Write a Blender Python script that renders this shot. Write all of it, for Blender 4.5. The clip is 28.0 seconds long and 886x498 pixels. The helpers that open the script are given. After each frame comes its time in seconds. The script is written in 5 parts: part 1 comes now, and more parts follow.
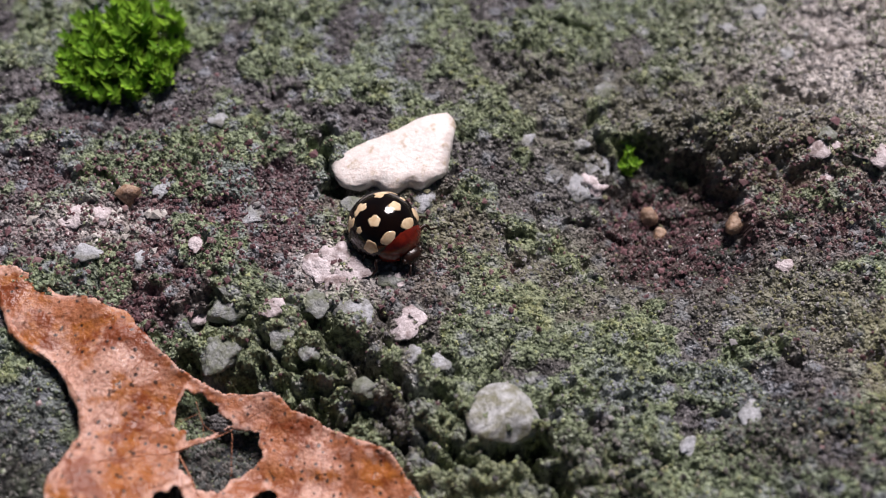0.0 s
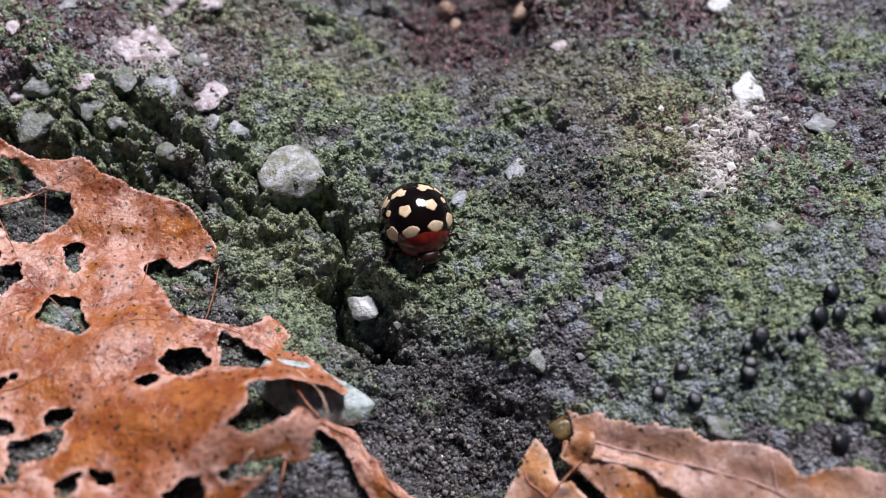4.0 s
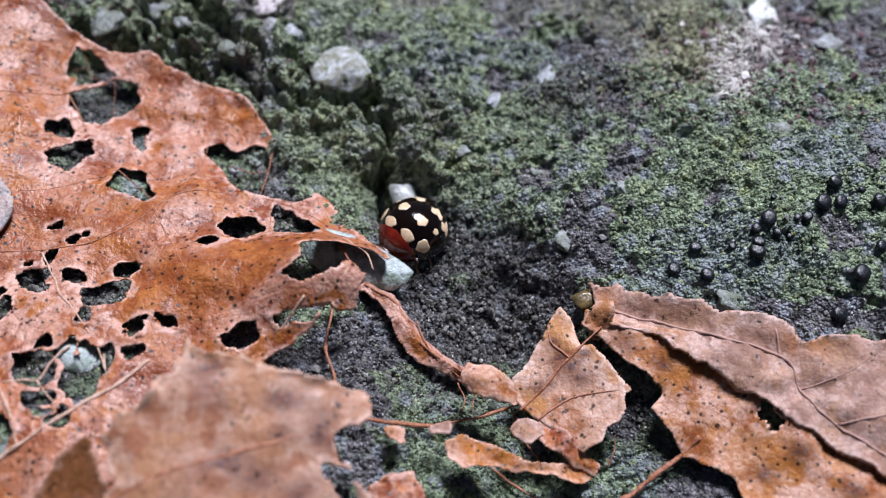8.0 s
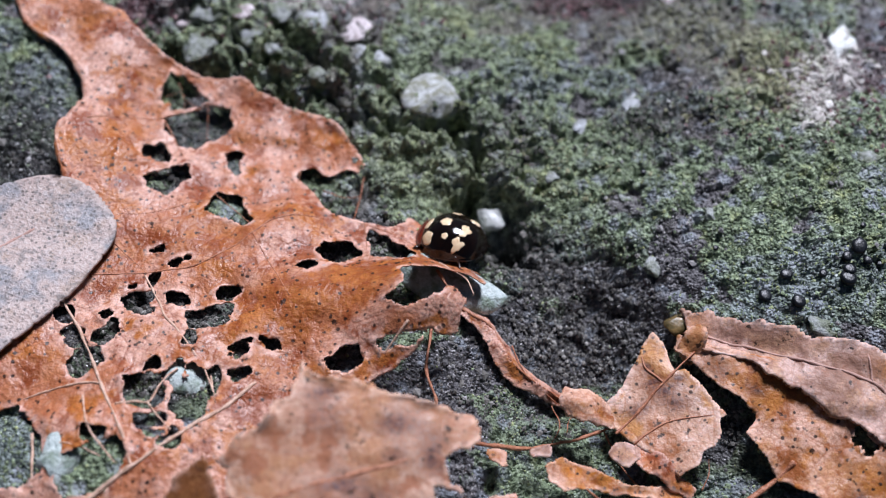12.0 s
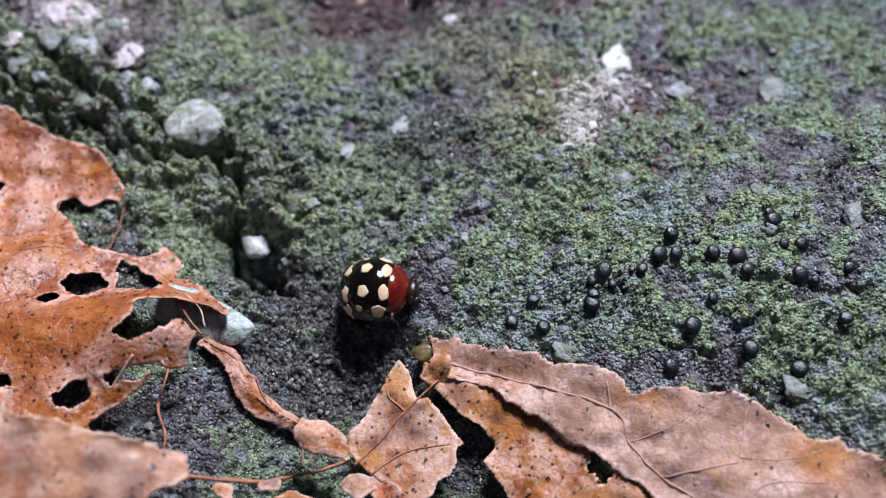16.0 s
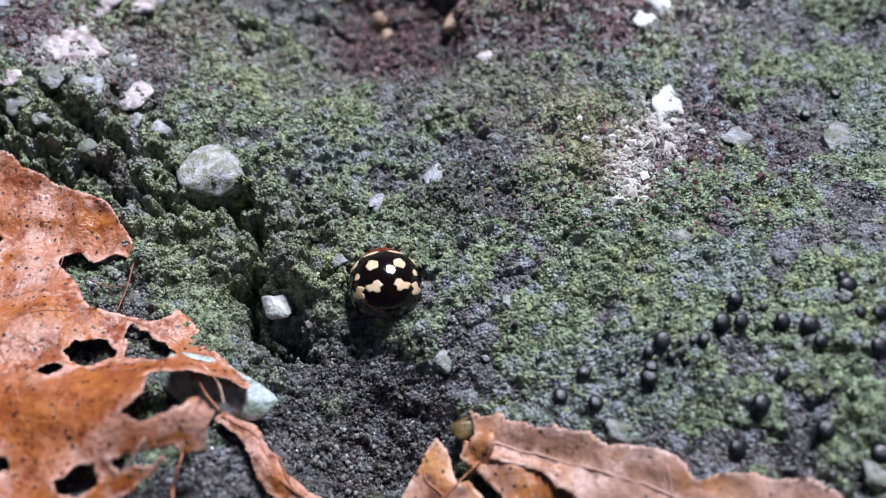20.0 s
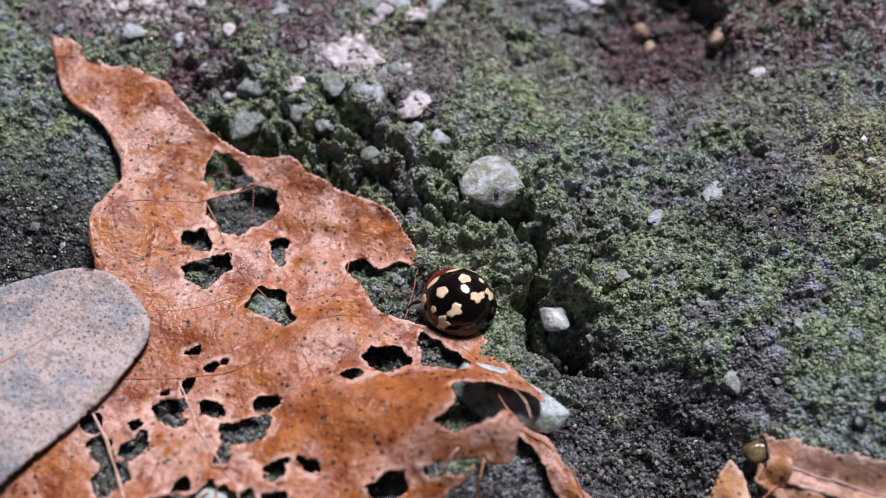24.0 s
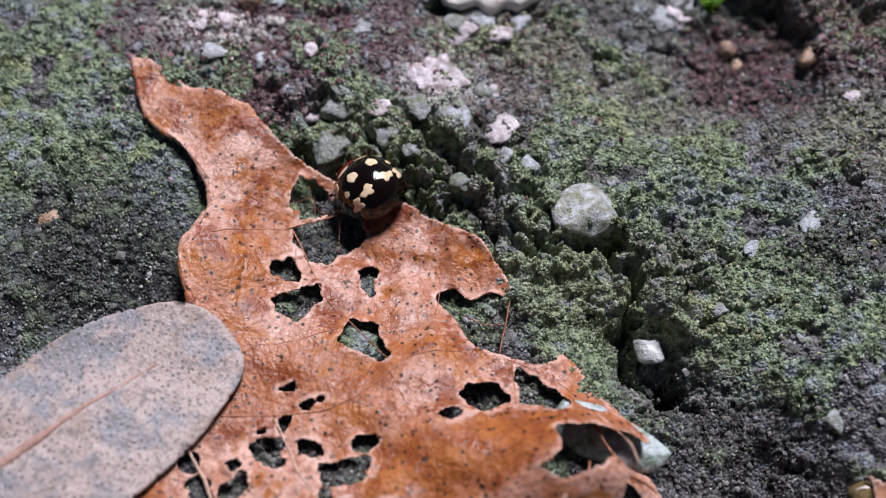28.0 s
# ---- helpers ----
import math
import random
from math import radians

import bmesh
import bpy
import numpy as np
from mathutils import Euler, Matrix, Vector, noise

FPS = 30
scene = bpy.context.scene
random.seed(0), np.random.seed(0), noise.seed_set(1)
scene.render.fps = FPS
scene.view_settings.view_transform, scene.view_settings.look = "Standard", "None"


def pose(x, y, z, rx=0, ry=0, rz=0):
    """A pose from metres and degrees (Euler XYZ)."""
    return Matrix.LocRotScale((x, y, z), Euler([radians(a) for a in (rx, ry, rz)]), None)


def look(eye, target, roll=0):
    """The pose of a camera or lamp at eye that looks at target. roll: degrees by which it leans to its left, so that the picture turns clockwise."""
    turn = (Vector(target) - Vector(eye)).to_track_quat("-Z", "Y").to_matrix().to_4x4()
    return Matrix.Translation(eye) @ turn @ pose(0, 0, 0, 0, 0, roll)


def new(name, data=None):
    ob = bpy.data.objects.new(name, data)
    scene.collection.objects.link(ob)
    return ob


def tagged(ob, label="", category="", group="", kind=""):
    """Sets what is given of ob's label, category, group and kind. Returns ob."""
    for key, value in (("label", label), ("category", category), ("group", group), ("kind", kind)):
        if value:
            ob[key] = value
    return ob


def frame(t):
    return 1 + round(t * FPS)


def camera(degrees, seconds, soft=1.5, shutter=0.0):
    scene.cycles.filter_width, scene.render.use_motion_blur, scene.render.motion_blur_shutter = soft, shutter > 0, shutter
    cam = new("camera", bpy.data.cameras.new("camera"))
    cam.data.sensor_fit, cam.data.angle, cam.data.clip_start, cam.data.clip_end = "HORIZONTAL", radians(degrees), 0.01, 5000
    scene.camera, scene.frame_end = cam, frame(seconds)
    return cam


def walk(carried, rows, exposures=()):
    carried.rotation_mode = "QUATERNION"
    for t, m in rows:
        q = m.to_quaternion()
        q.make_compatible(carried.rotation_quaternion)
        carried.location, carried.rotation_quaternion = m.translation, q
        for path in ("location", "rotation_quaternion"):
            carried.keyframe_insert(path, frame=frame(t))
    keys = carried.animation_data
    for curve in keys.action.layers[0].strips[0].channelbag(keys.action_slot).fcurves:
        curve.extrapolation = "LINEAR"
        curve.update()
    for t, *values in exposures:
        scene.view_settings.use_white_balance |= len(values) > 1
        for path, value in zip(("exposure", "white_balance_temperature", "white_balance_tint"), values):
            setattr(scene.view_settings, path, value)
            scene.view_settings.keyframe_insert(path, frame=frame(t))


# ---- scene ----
MM = 0.001


def view(x, y, z, yaw, pitch, roll):
    """A camera pose: millimetres, and degrees of turn from +y, of pitch and of roll."""
    turn = Matrix.Rotation(radians(yaw), 4, "Z") @ Matrix.Rotation(radians(90 + pitch), 4, "X") @ Matrix.Rotation(radians(roll), 4, "Z")
    return Matrix.Translation((x * MM, y * MM, z * MM)) @ turn


PATH = [
    (0.0, -0.49, -31.30, 56.91, 0.18, -60.77, 1.78),
    (0.5, 0.24, -33.10, 58.98, -1.77, -61.29, 3.24),
    (1.0, 1.57, -34.29, 59.96, -2.90, -61.56, 4.19),
    (1.5, 2.81, -34.94, 60.02, -3.42, -61.63, 4.48),
    (2.0, 4.16, -35.56, 60.02, -3.90, -61.69, 4.82),
    (2.5, 5.70, -36.25, 60.03, -4.09, -62.14, 4.93),
    (3.0, 7.14, -37.33, 59.87, -4.43, -63.01, 5.26),
    (3.5, 8.22, -39.20, 59.31, -5.46, -64.13, 6.15),
    (4.0, 9.11, -42.07, 58.57, -5.90, -64.59, 6.62),
    (4.5, 9.40, -44.39, 58.77, -6.88, -65.75, 7.54),
    (6.5, 10.15, -52.04, 59.44, -4.62, -63.49, 6.72),
    (7.0, 9.18, -52.17, 59.42, -4.84, -63.32, 7.20),
    (7.5, 8.28, -52.28, 59.62, -4.91, -63.20, 7.48),
    (8.0, 7.64, -52.25, 59.92, -4.44, -63.25, 7.18),
    (8.5, 6.91, -52.39, 60.11, -4.15, -63.16, 7.01),
    (9.0, 6.17, -52.51, 60.41, -3.63, -63.13, 6.62),
    (9.5, 5.12, -52.66, 60.66, -3.66, -63.01, 6.76),
    (10.0, 4.34, -52.84, 60.83, -3.08, -62.76, 6.35),
    (10.5, 3.53, -52.80, 61.10, -2.64, -62.62, 6.02),
    (11.0, 2.29, -53.01, 61.24, -2.72, -62.18, 6.25),
    (11.5, 1.62, -52.66, 61.50, -3.57, -62.32, 7.03),
    (13.5, 6.96, -49.86, 58.59, -3.36, -63.70, 5.45),
    (14.0, 7.85, -48.31, 58.59, -4.78, -63.69, 6.77),
    (14.5, 9.68, -48.07, 59.53, -5.77, -63.16, 7.90),
    (15.0, 12.83, -48.74, 61.07, -4.99, -62.84, 7.19),
    (15.5, 15.32, -49.17, 62.06, -4.97, -62.81, 7.08),
    (16.0, 16.89, -50.03, 62.02, -4.45, -62.60, 6.62),
    (16.5, 18.19, -51.01, 61.83, -3.15, -63.12, 5.28),
    (17.0, 18.78, -51.98, 61.65, -2.52, -63.84, 4.63),
    (17.5, 18.90, -52.52, 61.73, -2.60, -64.33, 4.73),
    (18.0, 18.66, -52.28, 61.69, -2.87, -64.29, 4.98),
    (18.5, 17.59, -51.20, 61.34, -3.98, -63.64, 6.08),
    (19.0, 16.39, -49.33, 60.24, -4.52, -62.99, 6.63),
    (19.5, 15.37, -46.83, 59.30, -4.77, -62.80, 6.93),
    (20.0, 14.33, -44.20, 58.26, -5.13, -62.54, 7.39),
    (20.5, 13.77, -41.87, 57.39, -4.83, -62.16, 7.24),
    (22.5, 8.11, -42.83, 56.80, 0.08, -63.24, 3.70),
    (23.0, 6.71, -44.02, 58.21, 3.09, -63.67, 1.59),
    (23.5, 4.64, -44.07, 58.48, 4.77, -63.55, 0.38),
    (24.0, 2.86, -43.65, 59.04, 4.86, -63.54, 0.48),
    (24.5, 1.18, -43.26, 59.45, 3.09, -63.59, 2.22),
    (25.0, 0.45, -43.22, 59.54, 2.52, -63.56, 2.75),
    (25.5, -0.15, -43.07, 59.30, 2.32, -63.59, 3.00),
    (26.0, -0.77, -42.67, 59.05, 2.31, -63.83, 3.11),
    (26.5, -0.93, -42.30, 58.76, 3.41, -64.13, 2.22),
    (27.0, -1.08, -42.06, 58.53, 4.62, -64.47, 1.13),
    (27.5, -1.31, -42.09, 58.49, 5.97, -64.87, -0.17),
    (28.0, -2.82, -39.94, 59.76, 5.14, -65.56, 0.45),
]
cam = camera(43.5, 28.0, soft=1.1)
cam.data.dof.use_dof = True
cam.data.dof.focus_distance = 0.0648
cam.data.dof.aperture_fstop = 26.0
walk(cam, [(row[0], view(*row[1:])) for row in PATH], exposures=[(0, -0.24, 6500, 19), (3, -0.12, 6150, 18), (8, 0.06, 5600, 14), (14, 0.0, 5600, 13), (17, 0.15, 5550, 12.5), (18.5, 0.04, 5500, 13), (20, 0.17, 5600, 13), (24, -0.1, 5850, 15.5), (28, -0.12, 5850, 15.5)])

# ---- light: a bright, hazy woodland sky and a soft sun from behind the subject ----
world = bpy.data.worlds.new("world")
scene.world = world
world.use_nodes = True
sky = world.node_tree.nodes.new("ShaderNodeTexSky")
sky.sky_type, sky.sun_disc = "NISHITA", False
sky.sun_elevation, sky.sun_rotation = radians(52), radians(14)
world.node_tree.links.new(sky.outputs[0], world.node_tree.nodes["Background"].inputs[0])
world.node_tree.nodes["Background"].inputs[1].default_value = 0.015
sun = new("sun", bpy.data.lights.new("sun", "SUN"))
sun.data.energy, sun.data.angle, sun.data.color = 5.6, radians(18), (1.0, 0.945, 0.92)
sun.matrix_world = look((0.3 * math.sin(radians(14)), 0.3 * math.cos(radians(14)), 0.3 * math.tan(radians(52))), (0, 0, 0))


# ---- shader helpers ----
class Mat:
    """A node material with a few short ways to write it. Lengths in the textures are millimetres."""

    def __init__(self, name, rough=0.7, local=False, spec=0.5, metal=0.0):
        self.mat = bpy.data.materials.new(name)
        self.mat.use_nodes = True
        self.n, self.l = self.mat.node_tree.nodes, self.mat.node_tree.links
        self.bsdf = self.n["Principled BSDF"]
        self.bsdf.inputs["Roughness"].default_value = rough
        self.bsdf.inputs["Specular IOR Level"].default_value = spec
        self.bsdf.inputs["Metallic"].default_value = metal
        co = self.n.new("ShaderNodeTexCoord").outputs["Object"] if local else self.n.new("ShaderNodeNewGeometry").outputs["Position"]
        scale = self.n.new("ShaderNodeVectorMath")
        scale.operation = "SCALE"
        scale.inputs["Scale"].default_value = 1000.0
        self.l.new(co, scale.inputs[0])
        self.co = scale.outputs[0]

    def put(self, value, socket):
        if hasattr(value, "links"):
            self.l.new(value, socket)
        else:
            socket.default_value = (*value, 1.0) if isinstance(value, tuple) and len(value) == 3 else value

    def noise(self, size, detail=4.0, rough=0.6, warp=0.0, shift=0.0):
        node = self.n.new("ShaderNodeTexNoise")
        node.inputs["Scale"].default_value = 1.0 / size
        node.inputs["Detail"].default_value, node.inputs["Roughness"].default_value = detail, rough
        node.inputs["Distortion"].default_value = warp
        co = self.co
        if shift:
            add = self.n.new("ShaderNodeVectorMath")
            add.inputs[1].default_value = (shift, shift * 1.7, shift * 0.6)
            self.l.new(co, add.inputs[0])
            co = add.outputs[0]
        self.l.new(co, node.inputs["Vector"])
        return node.outputs["Fac"]

    def cells(self, size, feature="F1", out="Distance", warp=0.0):
        node = self.n.new("ShaderNodeTexVoronoi")
        node.voronoi_dimensions, node.feature = "2D", feature
        node.inputs["Scale"].default_value = 1.0 / size
        co = self.co
        if warp:
            bend, push = self.n.new("ShaderNodeTexNoise"), self.n.new("ShaderNodeVectorMath")
            bend.inputs["Scale"].default_value, push.operation = 0.5 / size, "MULTIPLY_ADD"
            push.inputs[1].default_value = (warp, warp, warp)
            self.l.new(self.co, bend.inputs["Vector"])
            self.l.new(bend.outputs["Color"], push.inputs[0])
            self.l.new(self.co, push.inputs[2])
            co = push.outputs[0]
        self.l.new(co, node.inputs["Vector"])
        return node.outputs[out]

    def ramp(self, value, lo, hi, a=0.0, b=1.0):
        node = self.n.new("ShaderNodeMapRange")
        node.interpolation_type = "SMOOTHSTEP"
        for k, v in zip(("From Min", "From Max", "To Min", "To Max"), (lo, hi, a, b)):
            node.inputs[k].default_value = v
        self.put(value, node.inputs["Value"])
        return node.outputs["Result"]

    def math(self, op, a, b=0.0):
        node = self.n.new("ShaderNodeMath")
        node.operation = op
        self.put(a, node.inputs[0])
        self.put(b, node.inputs[1])
        return node.outputs[0]

    def mix(self, fac, a, b, blend="MIX"):
        node = self.n.new("ShaderNodeMix")
        node.data_type, node.blend_type = "RGBA", blend
        self.put(fac, node.inputs[0])
        self.put(a, node.inputs[6])
        self.put(b, node.inputs[7])
        return node.outputs[2]

    def attr(self, name):
        node = self.n.new("ShaderNodeAttribute")
        node.attribute_name = name
        return node.outputs["Fac"]

    def island(self):
        return self.n.new("ShaderNodeNewGeometry").outputs["Random Per Island"]

    def each(self):
        return self.n.new("ShaderNodeObjectInfo").outputs["Random"]

    def colour(self, value):
        self.put(value, self.bsdf.inputs["Base Color"])
        return self

    def rough(self, value):
        self.put(value, self.bsdf.inputs["Roughness"])
        return self

    def bump(self, value, height, strength=1.0):
        node = self.n.new("ShaderNodeBump")
        node.inputs["Strength"].default_value, node.inputs["Distance"].default_value = strength, height * MM
        self.put(value, node.inputs["Height"])
        self.l.new(node.outputs[0], self.bsdf.inputs["Normal"])
        return self


# ---- materials ----
def stone_material():
    m = Mat("mossy_stone", 0.6, spec=0.5)
    fine, mid, wide = m.noise(0.5, 3, 0.65), m.noise(1.5, 5, 0.65, warp=0.4, shift=9.0), m.noise(6.0, 4, shift=31.0)
    rock = m.mix(m.ramp(fine, 0.36, 0.66), (0.025, 0.024, 0.026), (0.2, 0.19, 0.2))
    rock = m.mix(m.ramp(mid, 0.52, 0.7, 0, 0.7), rock, m.mix(m.ramp(fine, 0.35, 0.65), (0.08, 0.076, 0.072), (0.27, 0.255, 0.245)))
    wine = m.mix(m.ramp(fine, 0.35, 0.68), (0.07, 0.033, 0.042), (0.23, 0.12, 0.135))
    wine = m.mix(m.ramp(m.noise(1.0, 5, shift=77.0), 0.55, 0.7, 0, 0.8), wine, m.mix(fine, (0.3, 0.18, 0.16), (0.58, 0.42, 0.38)))
    rock = m.mix(m.math("MULTIPLY", m.attr("purple"), m.ramp(mid, 0.3, 0.55)), rock, wine)
    green = m.mix(m.ramp(fine, 0.34, 0.66), (0.036, 0.052, 0.029), (0.31, 0.385, 0.235))
    yellow = m.mix(m.ramp(fine, 0.34, 0.66), (0.07, 0.085, 0.026), (0.42, 0.46, 0.19))
    blue = m.mix(m.ramp(fine, 0.34, 0.66), (0.04, 0.053, 0.05), (0.3, 0.35, 0.33))
    green = m.mix(m.ramp(m.noise(1.9, 4, shift=21.0), 0.54, 0.7, 0, 0.7), green, yellow)
    green = m.mix(m.ramp(wide, 0.5, 0.62), green, blue)
    cover = m.ramp(m.math("ADD", m.attr("moss"), m.math("MULTIPLY", m.math("SUBTRACT", mid, 0.5), 1.2)), 0.25, 0.6)
    col = m.mix(cover, rock, green)
    grains = m.math("MULTIPLY", m.ramp(m.math("ADD", m.cells(1.5), m.math("MULTIPLY", m.math("SUBTRACT", mid, 0.5), 0.5)), 0.2, 0.4, 1, 0), m.ramp(m.cells(1.5, out="Color"), 0.42, 0.5))
    col = m.mix(m.math("MULTIPLY", grains, m.ramp(mid, 0.3, 0.6, 0.25, 0.85)), col, m.mix(fine, (0.2, 0.22, 0.25), (0.38, 0.41, 0.46)))
    col = m.mix(m.math("MULTIPLY", m.attr("pale"), m.ramp(m.noise(0.9, 5, shift=4.0), 0.26, 0.5)), col, m.mix(m.ramp(fine, 0.35, 0.65), (0.3, 0.27, 0.25), (0.78, 0.73, 0.7)))
    col = m.mix(m.math("MULTIPLY", m.attr("lichen"), m.ramp(fine, 0.25, 0.5)), col, m.mix(m.ramp(fine, 0.35, 0.65), (0.1, 0.105, 0.05), (0.38, 0.39, 0.23)))
    # near-black for wet stone, and for shade painted into pit and gaps
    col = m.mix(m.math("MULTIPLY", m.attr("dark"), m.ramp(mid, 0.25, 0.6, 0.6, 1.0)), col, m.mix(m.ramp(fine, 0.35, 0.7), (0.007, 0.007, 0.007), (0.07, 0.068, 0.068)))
    m.colour(col)
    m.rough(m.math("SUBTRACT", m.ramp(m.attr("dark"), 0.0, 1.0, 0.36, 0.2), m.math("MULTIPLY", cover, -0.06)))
    return m.bump(m.math("SUBTRACT", m.noise(0.42, 2.5, 0.6, shift=5.0), m.math("MULTIPLY", m.cells(0.2, warp=0.08), 0.42)), 0.42).mat


def granule_material(name, dark, light, yellow, rough=0.3):
    m = Mat(name, rough, spec=0.5)
    r = m.island()
    col = m.mix(r, dark, light)
    col = m.mix(m.ramp(m.math("FRACT", m.math("MULTIPLY", r, 17.0)), 0.7, 1.0, 0, 0.55), col, yellow)
    return m.colour(col).bump(m.noise(0.2, 2), 0.05).mat


def quartz_material(name, a, b, stain, amount=0.5, relief=0.16):
    m = Mat(name, 0.45, spec=0.5)
    n = m.noise(0.9, 5, shift=3.0)
    col = m.mix(m.ramp(m.noise(0.35, 4), 0.3, 0.7), a, b)
    col = m.mix(m.ramp(n, 0.62 - 0.25 * amount, 0.78 - 0.2 * amount, 0, 0.85), col, stain)
    col = m.mix(m.math("MULTIPLY", m.each(), 0.35 * amount), col, stain)
    m.bsdf.inputs["Subsurface Weight"].default_value = 0.15
    m.bsdf.inputs["Subsurface Radius"].default_value = (0.0006, 0.0006, 0.0006)
    return m.colour(col).bump(m.math("ADD", n, m.noise(0.3, 4)), relief).mat


def leaf_material(name, base, pale, rust, ochre, dots=1.0, rough=0.46, relief=0.095, grain=0.42, blotch=None, fray=0.4, spec=0.3):
    m = Mat(name, rough, spec=spec)
    wide, mid, fine = m.noise(4.2, 5, 0.6, shift=2.0), m.noise(1.3, 5, 0.62, shift=7.0), m.noise(0.22, 3, 0.6)
    dark = tuple(0.006 + c * 0.06 for c in rust)
    brown = tuple(c * 0.55 + 0.01 for c in rust)
    col = m.mix(m.ramp(wide, 0.44, 0.56), base, pale)
    col = m.mix(m.ramp(m.noise(3.4, 5, 0.62, shift=90.0), 0.5, 0.58, 0, 0.95), col, ochre)
    col = m.mix(m.ramp(m.noise(2.7, 6, 0.66, shift=25.0), 0.51, 0.6, 0, 0.95), col, rust)
    col = m.mix(m.ramp(mid, 0.54, 0.68, 0, 0.65), col, tuple(min(1.0, c * 1.05 + 0.07) for c in pale))
    col = m.mix(m.ramp(m.noise(0.5, 4, 0.7, shift=52.0), 0.54, 0.66, 0, 0.5), col, brown)
    col = m.mix(m.math("MULTIPLY", m.attr("stain"), m.ramp(mid, 0.28, 0.5, 0.35, 1.0)), col, blotch or m.mix(m.ramp(mid, 0.35, 0.65), rust, ochre))
    # the net of fine veins: a wide mesh and a close one, with small swellings between
    threads, mesh = m.cells(2.6, "DISTANCE_TO_EDGE", warp=1.2), m.cells(0.55, "DISTANCE_TO_EDGE", warp=0.3)
    col = m.mix(m.ramp(threads, 0.0, 0.03, 0.45, 0.0), col, rust)
    col = m.mix(m.ramp(mesh, 0.0, 0.12, grain, 0.0), col, rust)
    col = m.mix(m.ramp(fine, 0.36, 0.62, grain, 0.0), col, rust)
    spots = m.math("MULTIPLY", m.ramp(m.math("ADD", m.cells(0.72, warp=0.3), m.math("MULTIPLY", m.math("SUBTRACT", m.noise(0.3, 3, shift=44.0), 0.5), 0.3)), 0.09, 0.17, 0.92, 0), m.ramp(m.cells(0.72, out="Color", warp=0.3), 0.35, 0.5))
    spots = m.math("MULTIPLY", m.math("MULTIPLY", spots, m.ramp(m.noise(2.2, 3, shift=15.0), 0.34, 0.46)), dots)
    big = m.ramp(m.noise(0.6, 4, 0.6, shift=60.0), 0.63, 0.68, 0, 0.9)
    col = m.mix(m.math("MAXIMUM", spots, big), col, dark)
    frayed = m.ramp(m.math("MULTIPLY", m.attr("rim"), m.ramp(m.noise(0.8, 4, shift=33.0), 0.36, 0.56)), 0.2, 0.7, 0, fray)
    col = m.mix(frayed, col, tuple(min(1.0, c * 1.1 + 0.14) for c in pale))
    m.colour(col)
    m.rough(m.ramp(mid, 0.35, 0.65, rough - 0.16, rough + 0.1))
    m.bsdf.inputs["Subsurface Weight"].default_value = 0.1
    m.bsdf.inputs["Subsurface Radius"].default_value = (0.0004, 0.0002, 0.0001)
    height = m.math("ADD", m.noise(1.5, 4, 0.6, shift=3.0), m.math("MULTIPLY", m.noise(0.3, 3.0, 0.6, shift=8.0), 0.55))
    height = m.math("ADD", height, m.ramp(threads, 0.0, 0.08, 0.0, 0.08))
    height = m.math("ADD", height, m.ramp(mesh, 0.0, 0.3, 0.0, 0.07))
    return m.bump(height, relief * 1.5).mat


def grey_leaf_material():
    """A bleached leaf: blue-grey and pinkish patches under a fine dark stipple."""
    m = Mat("grey_leaf", 0.45, spec=0.4)
    wide, mid, fine = m.noise(3.2, 4, 0.6, shift=5.0), m.noise(0.55, 4, 0.65, shift=18.0), m.noise(0.2, 3, 0.6)
    col = m.mix(m.ramp(wide, 0.42, 0.56), (0.245, 0.24, 0.255), (0.43, 0.335, 0.3))
    col = m.mix(m.ramp(m.noise(2.2, 4, shift=40.0), 0.54, 0.66, 0, 0.8), col, (0.34, 0.25, 0.2))
    col = m.mix(m.ramp(mid, 0.52, 0.64, 0, 0.7), col, (0.17, 0.155, 0.15))
    col = m.mix(m.ramp(fine, 0.52, 0.62, 0, 0.45), col, (0.5, 0.44, 0.42))
    stipple = m.ramp(m.math("ADD", m.cells(0.42, warp=0.2), m.math("MULTIPLY", m.math("SUBTRACT", mid, 0.5), 0.6)), 0.1, 0.26, 0.75, 0)
    col = m.mix(m.math("MULTIPLY", stipple, m.ramp(m.noise(1.6, 3, shift=71.0), 0.36, 0.55, 0.15, 1.0)), col, (0.07, 0.06, 0.055))
    m.colour(col)
    m.rough(m.ramp(mid, 0.35, 0.65, 0.36, 0.56))
    return m.bump(m.math("ADD", mid, m.math("MULTIPLY", fine, 0.7)), 0.1).mat


def plain(name, a, b, size=0.4, rough=0.6, local=False, spec=0.5, bump=0.03):
    m = Mat(name, rough, local, spec)
    return m.colour(m.mix(m.ramp(m.noise(size, 4), 0.3, 0.7), a, b)).bump(m.noise(size * 0.5, 4), bump).mat


STONE = stone_material()
GREEN = granule_material("moss_granules", (0.036, 0.052, 0.03), (0.31, 0.375, 0.235), (0.56, 0.6, 0.28), 0.25)
GREY = granule_material("grit", (0.07, 0.065, 0.068), (0.33, 0.32, 0.32), (0.52, 0.5, 0.5))
BLACK_GRIT = granule_material("wet_black_grit", (0.03, 0.028, 0.026), (0.2, 0.19, 0.175), (0.46, 0.44, 0.41), 0.16)
CRUST = granule_material("pale_crust", (0.4, 0.37, 0.34), (0.72, 0.69, 0.65), (0.85, 0.82, 0.78))
LICHEN = granule_material("yellow_lichen", (0.12, 0.12, 0.065), (0.36, 0.355, 0.22), (0.52, 0.5, 0.33))
WINE_GRIT = granule_material("wine_grit", (0.07, 0.035, 0.04), (0.22, 0.12, 0.13), (0.4, 0.28, 0.27))
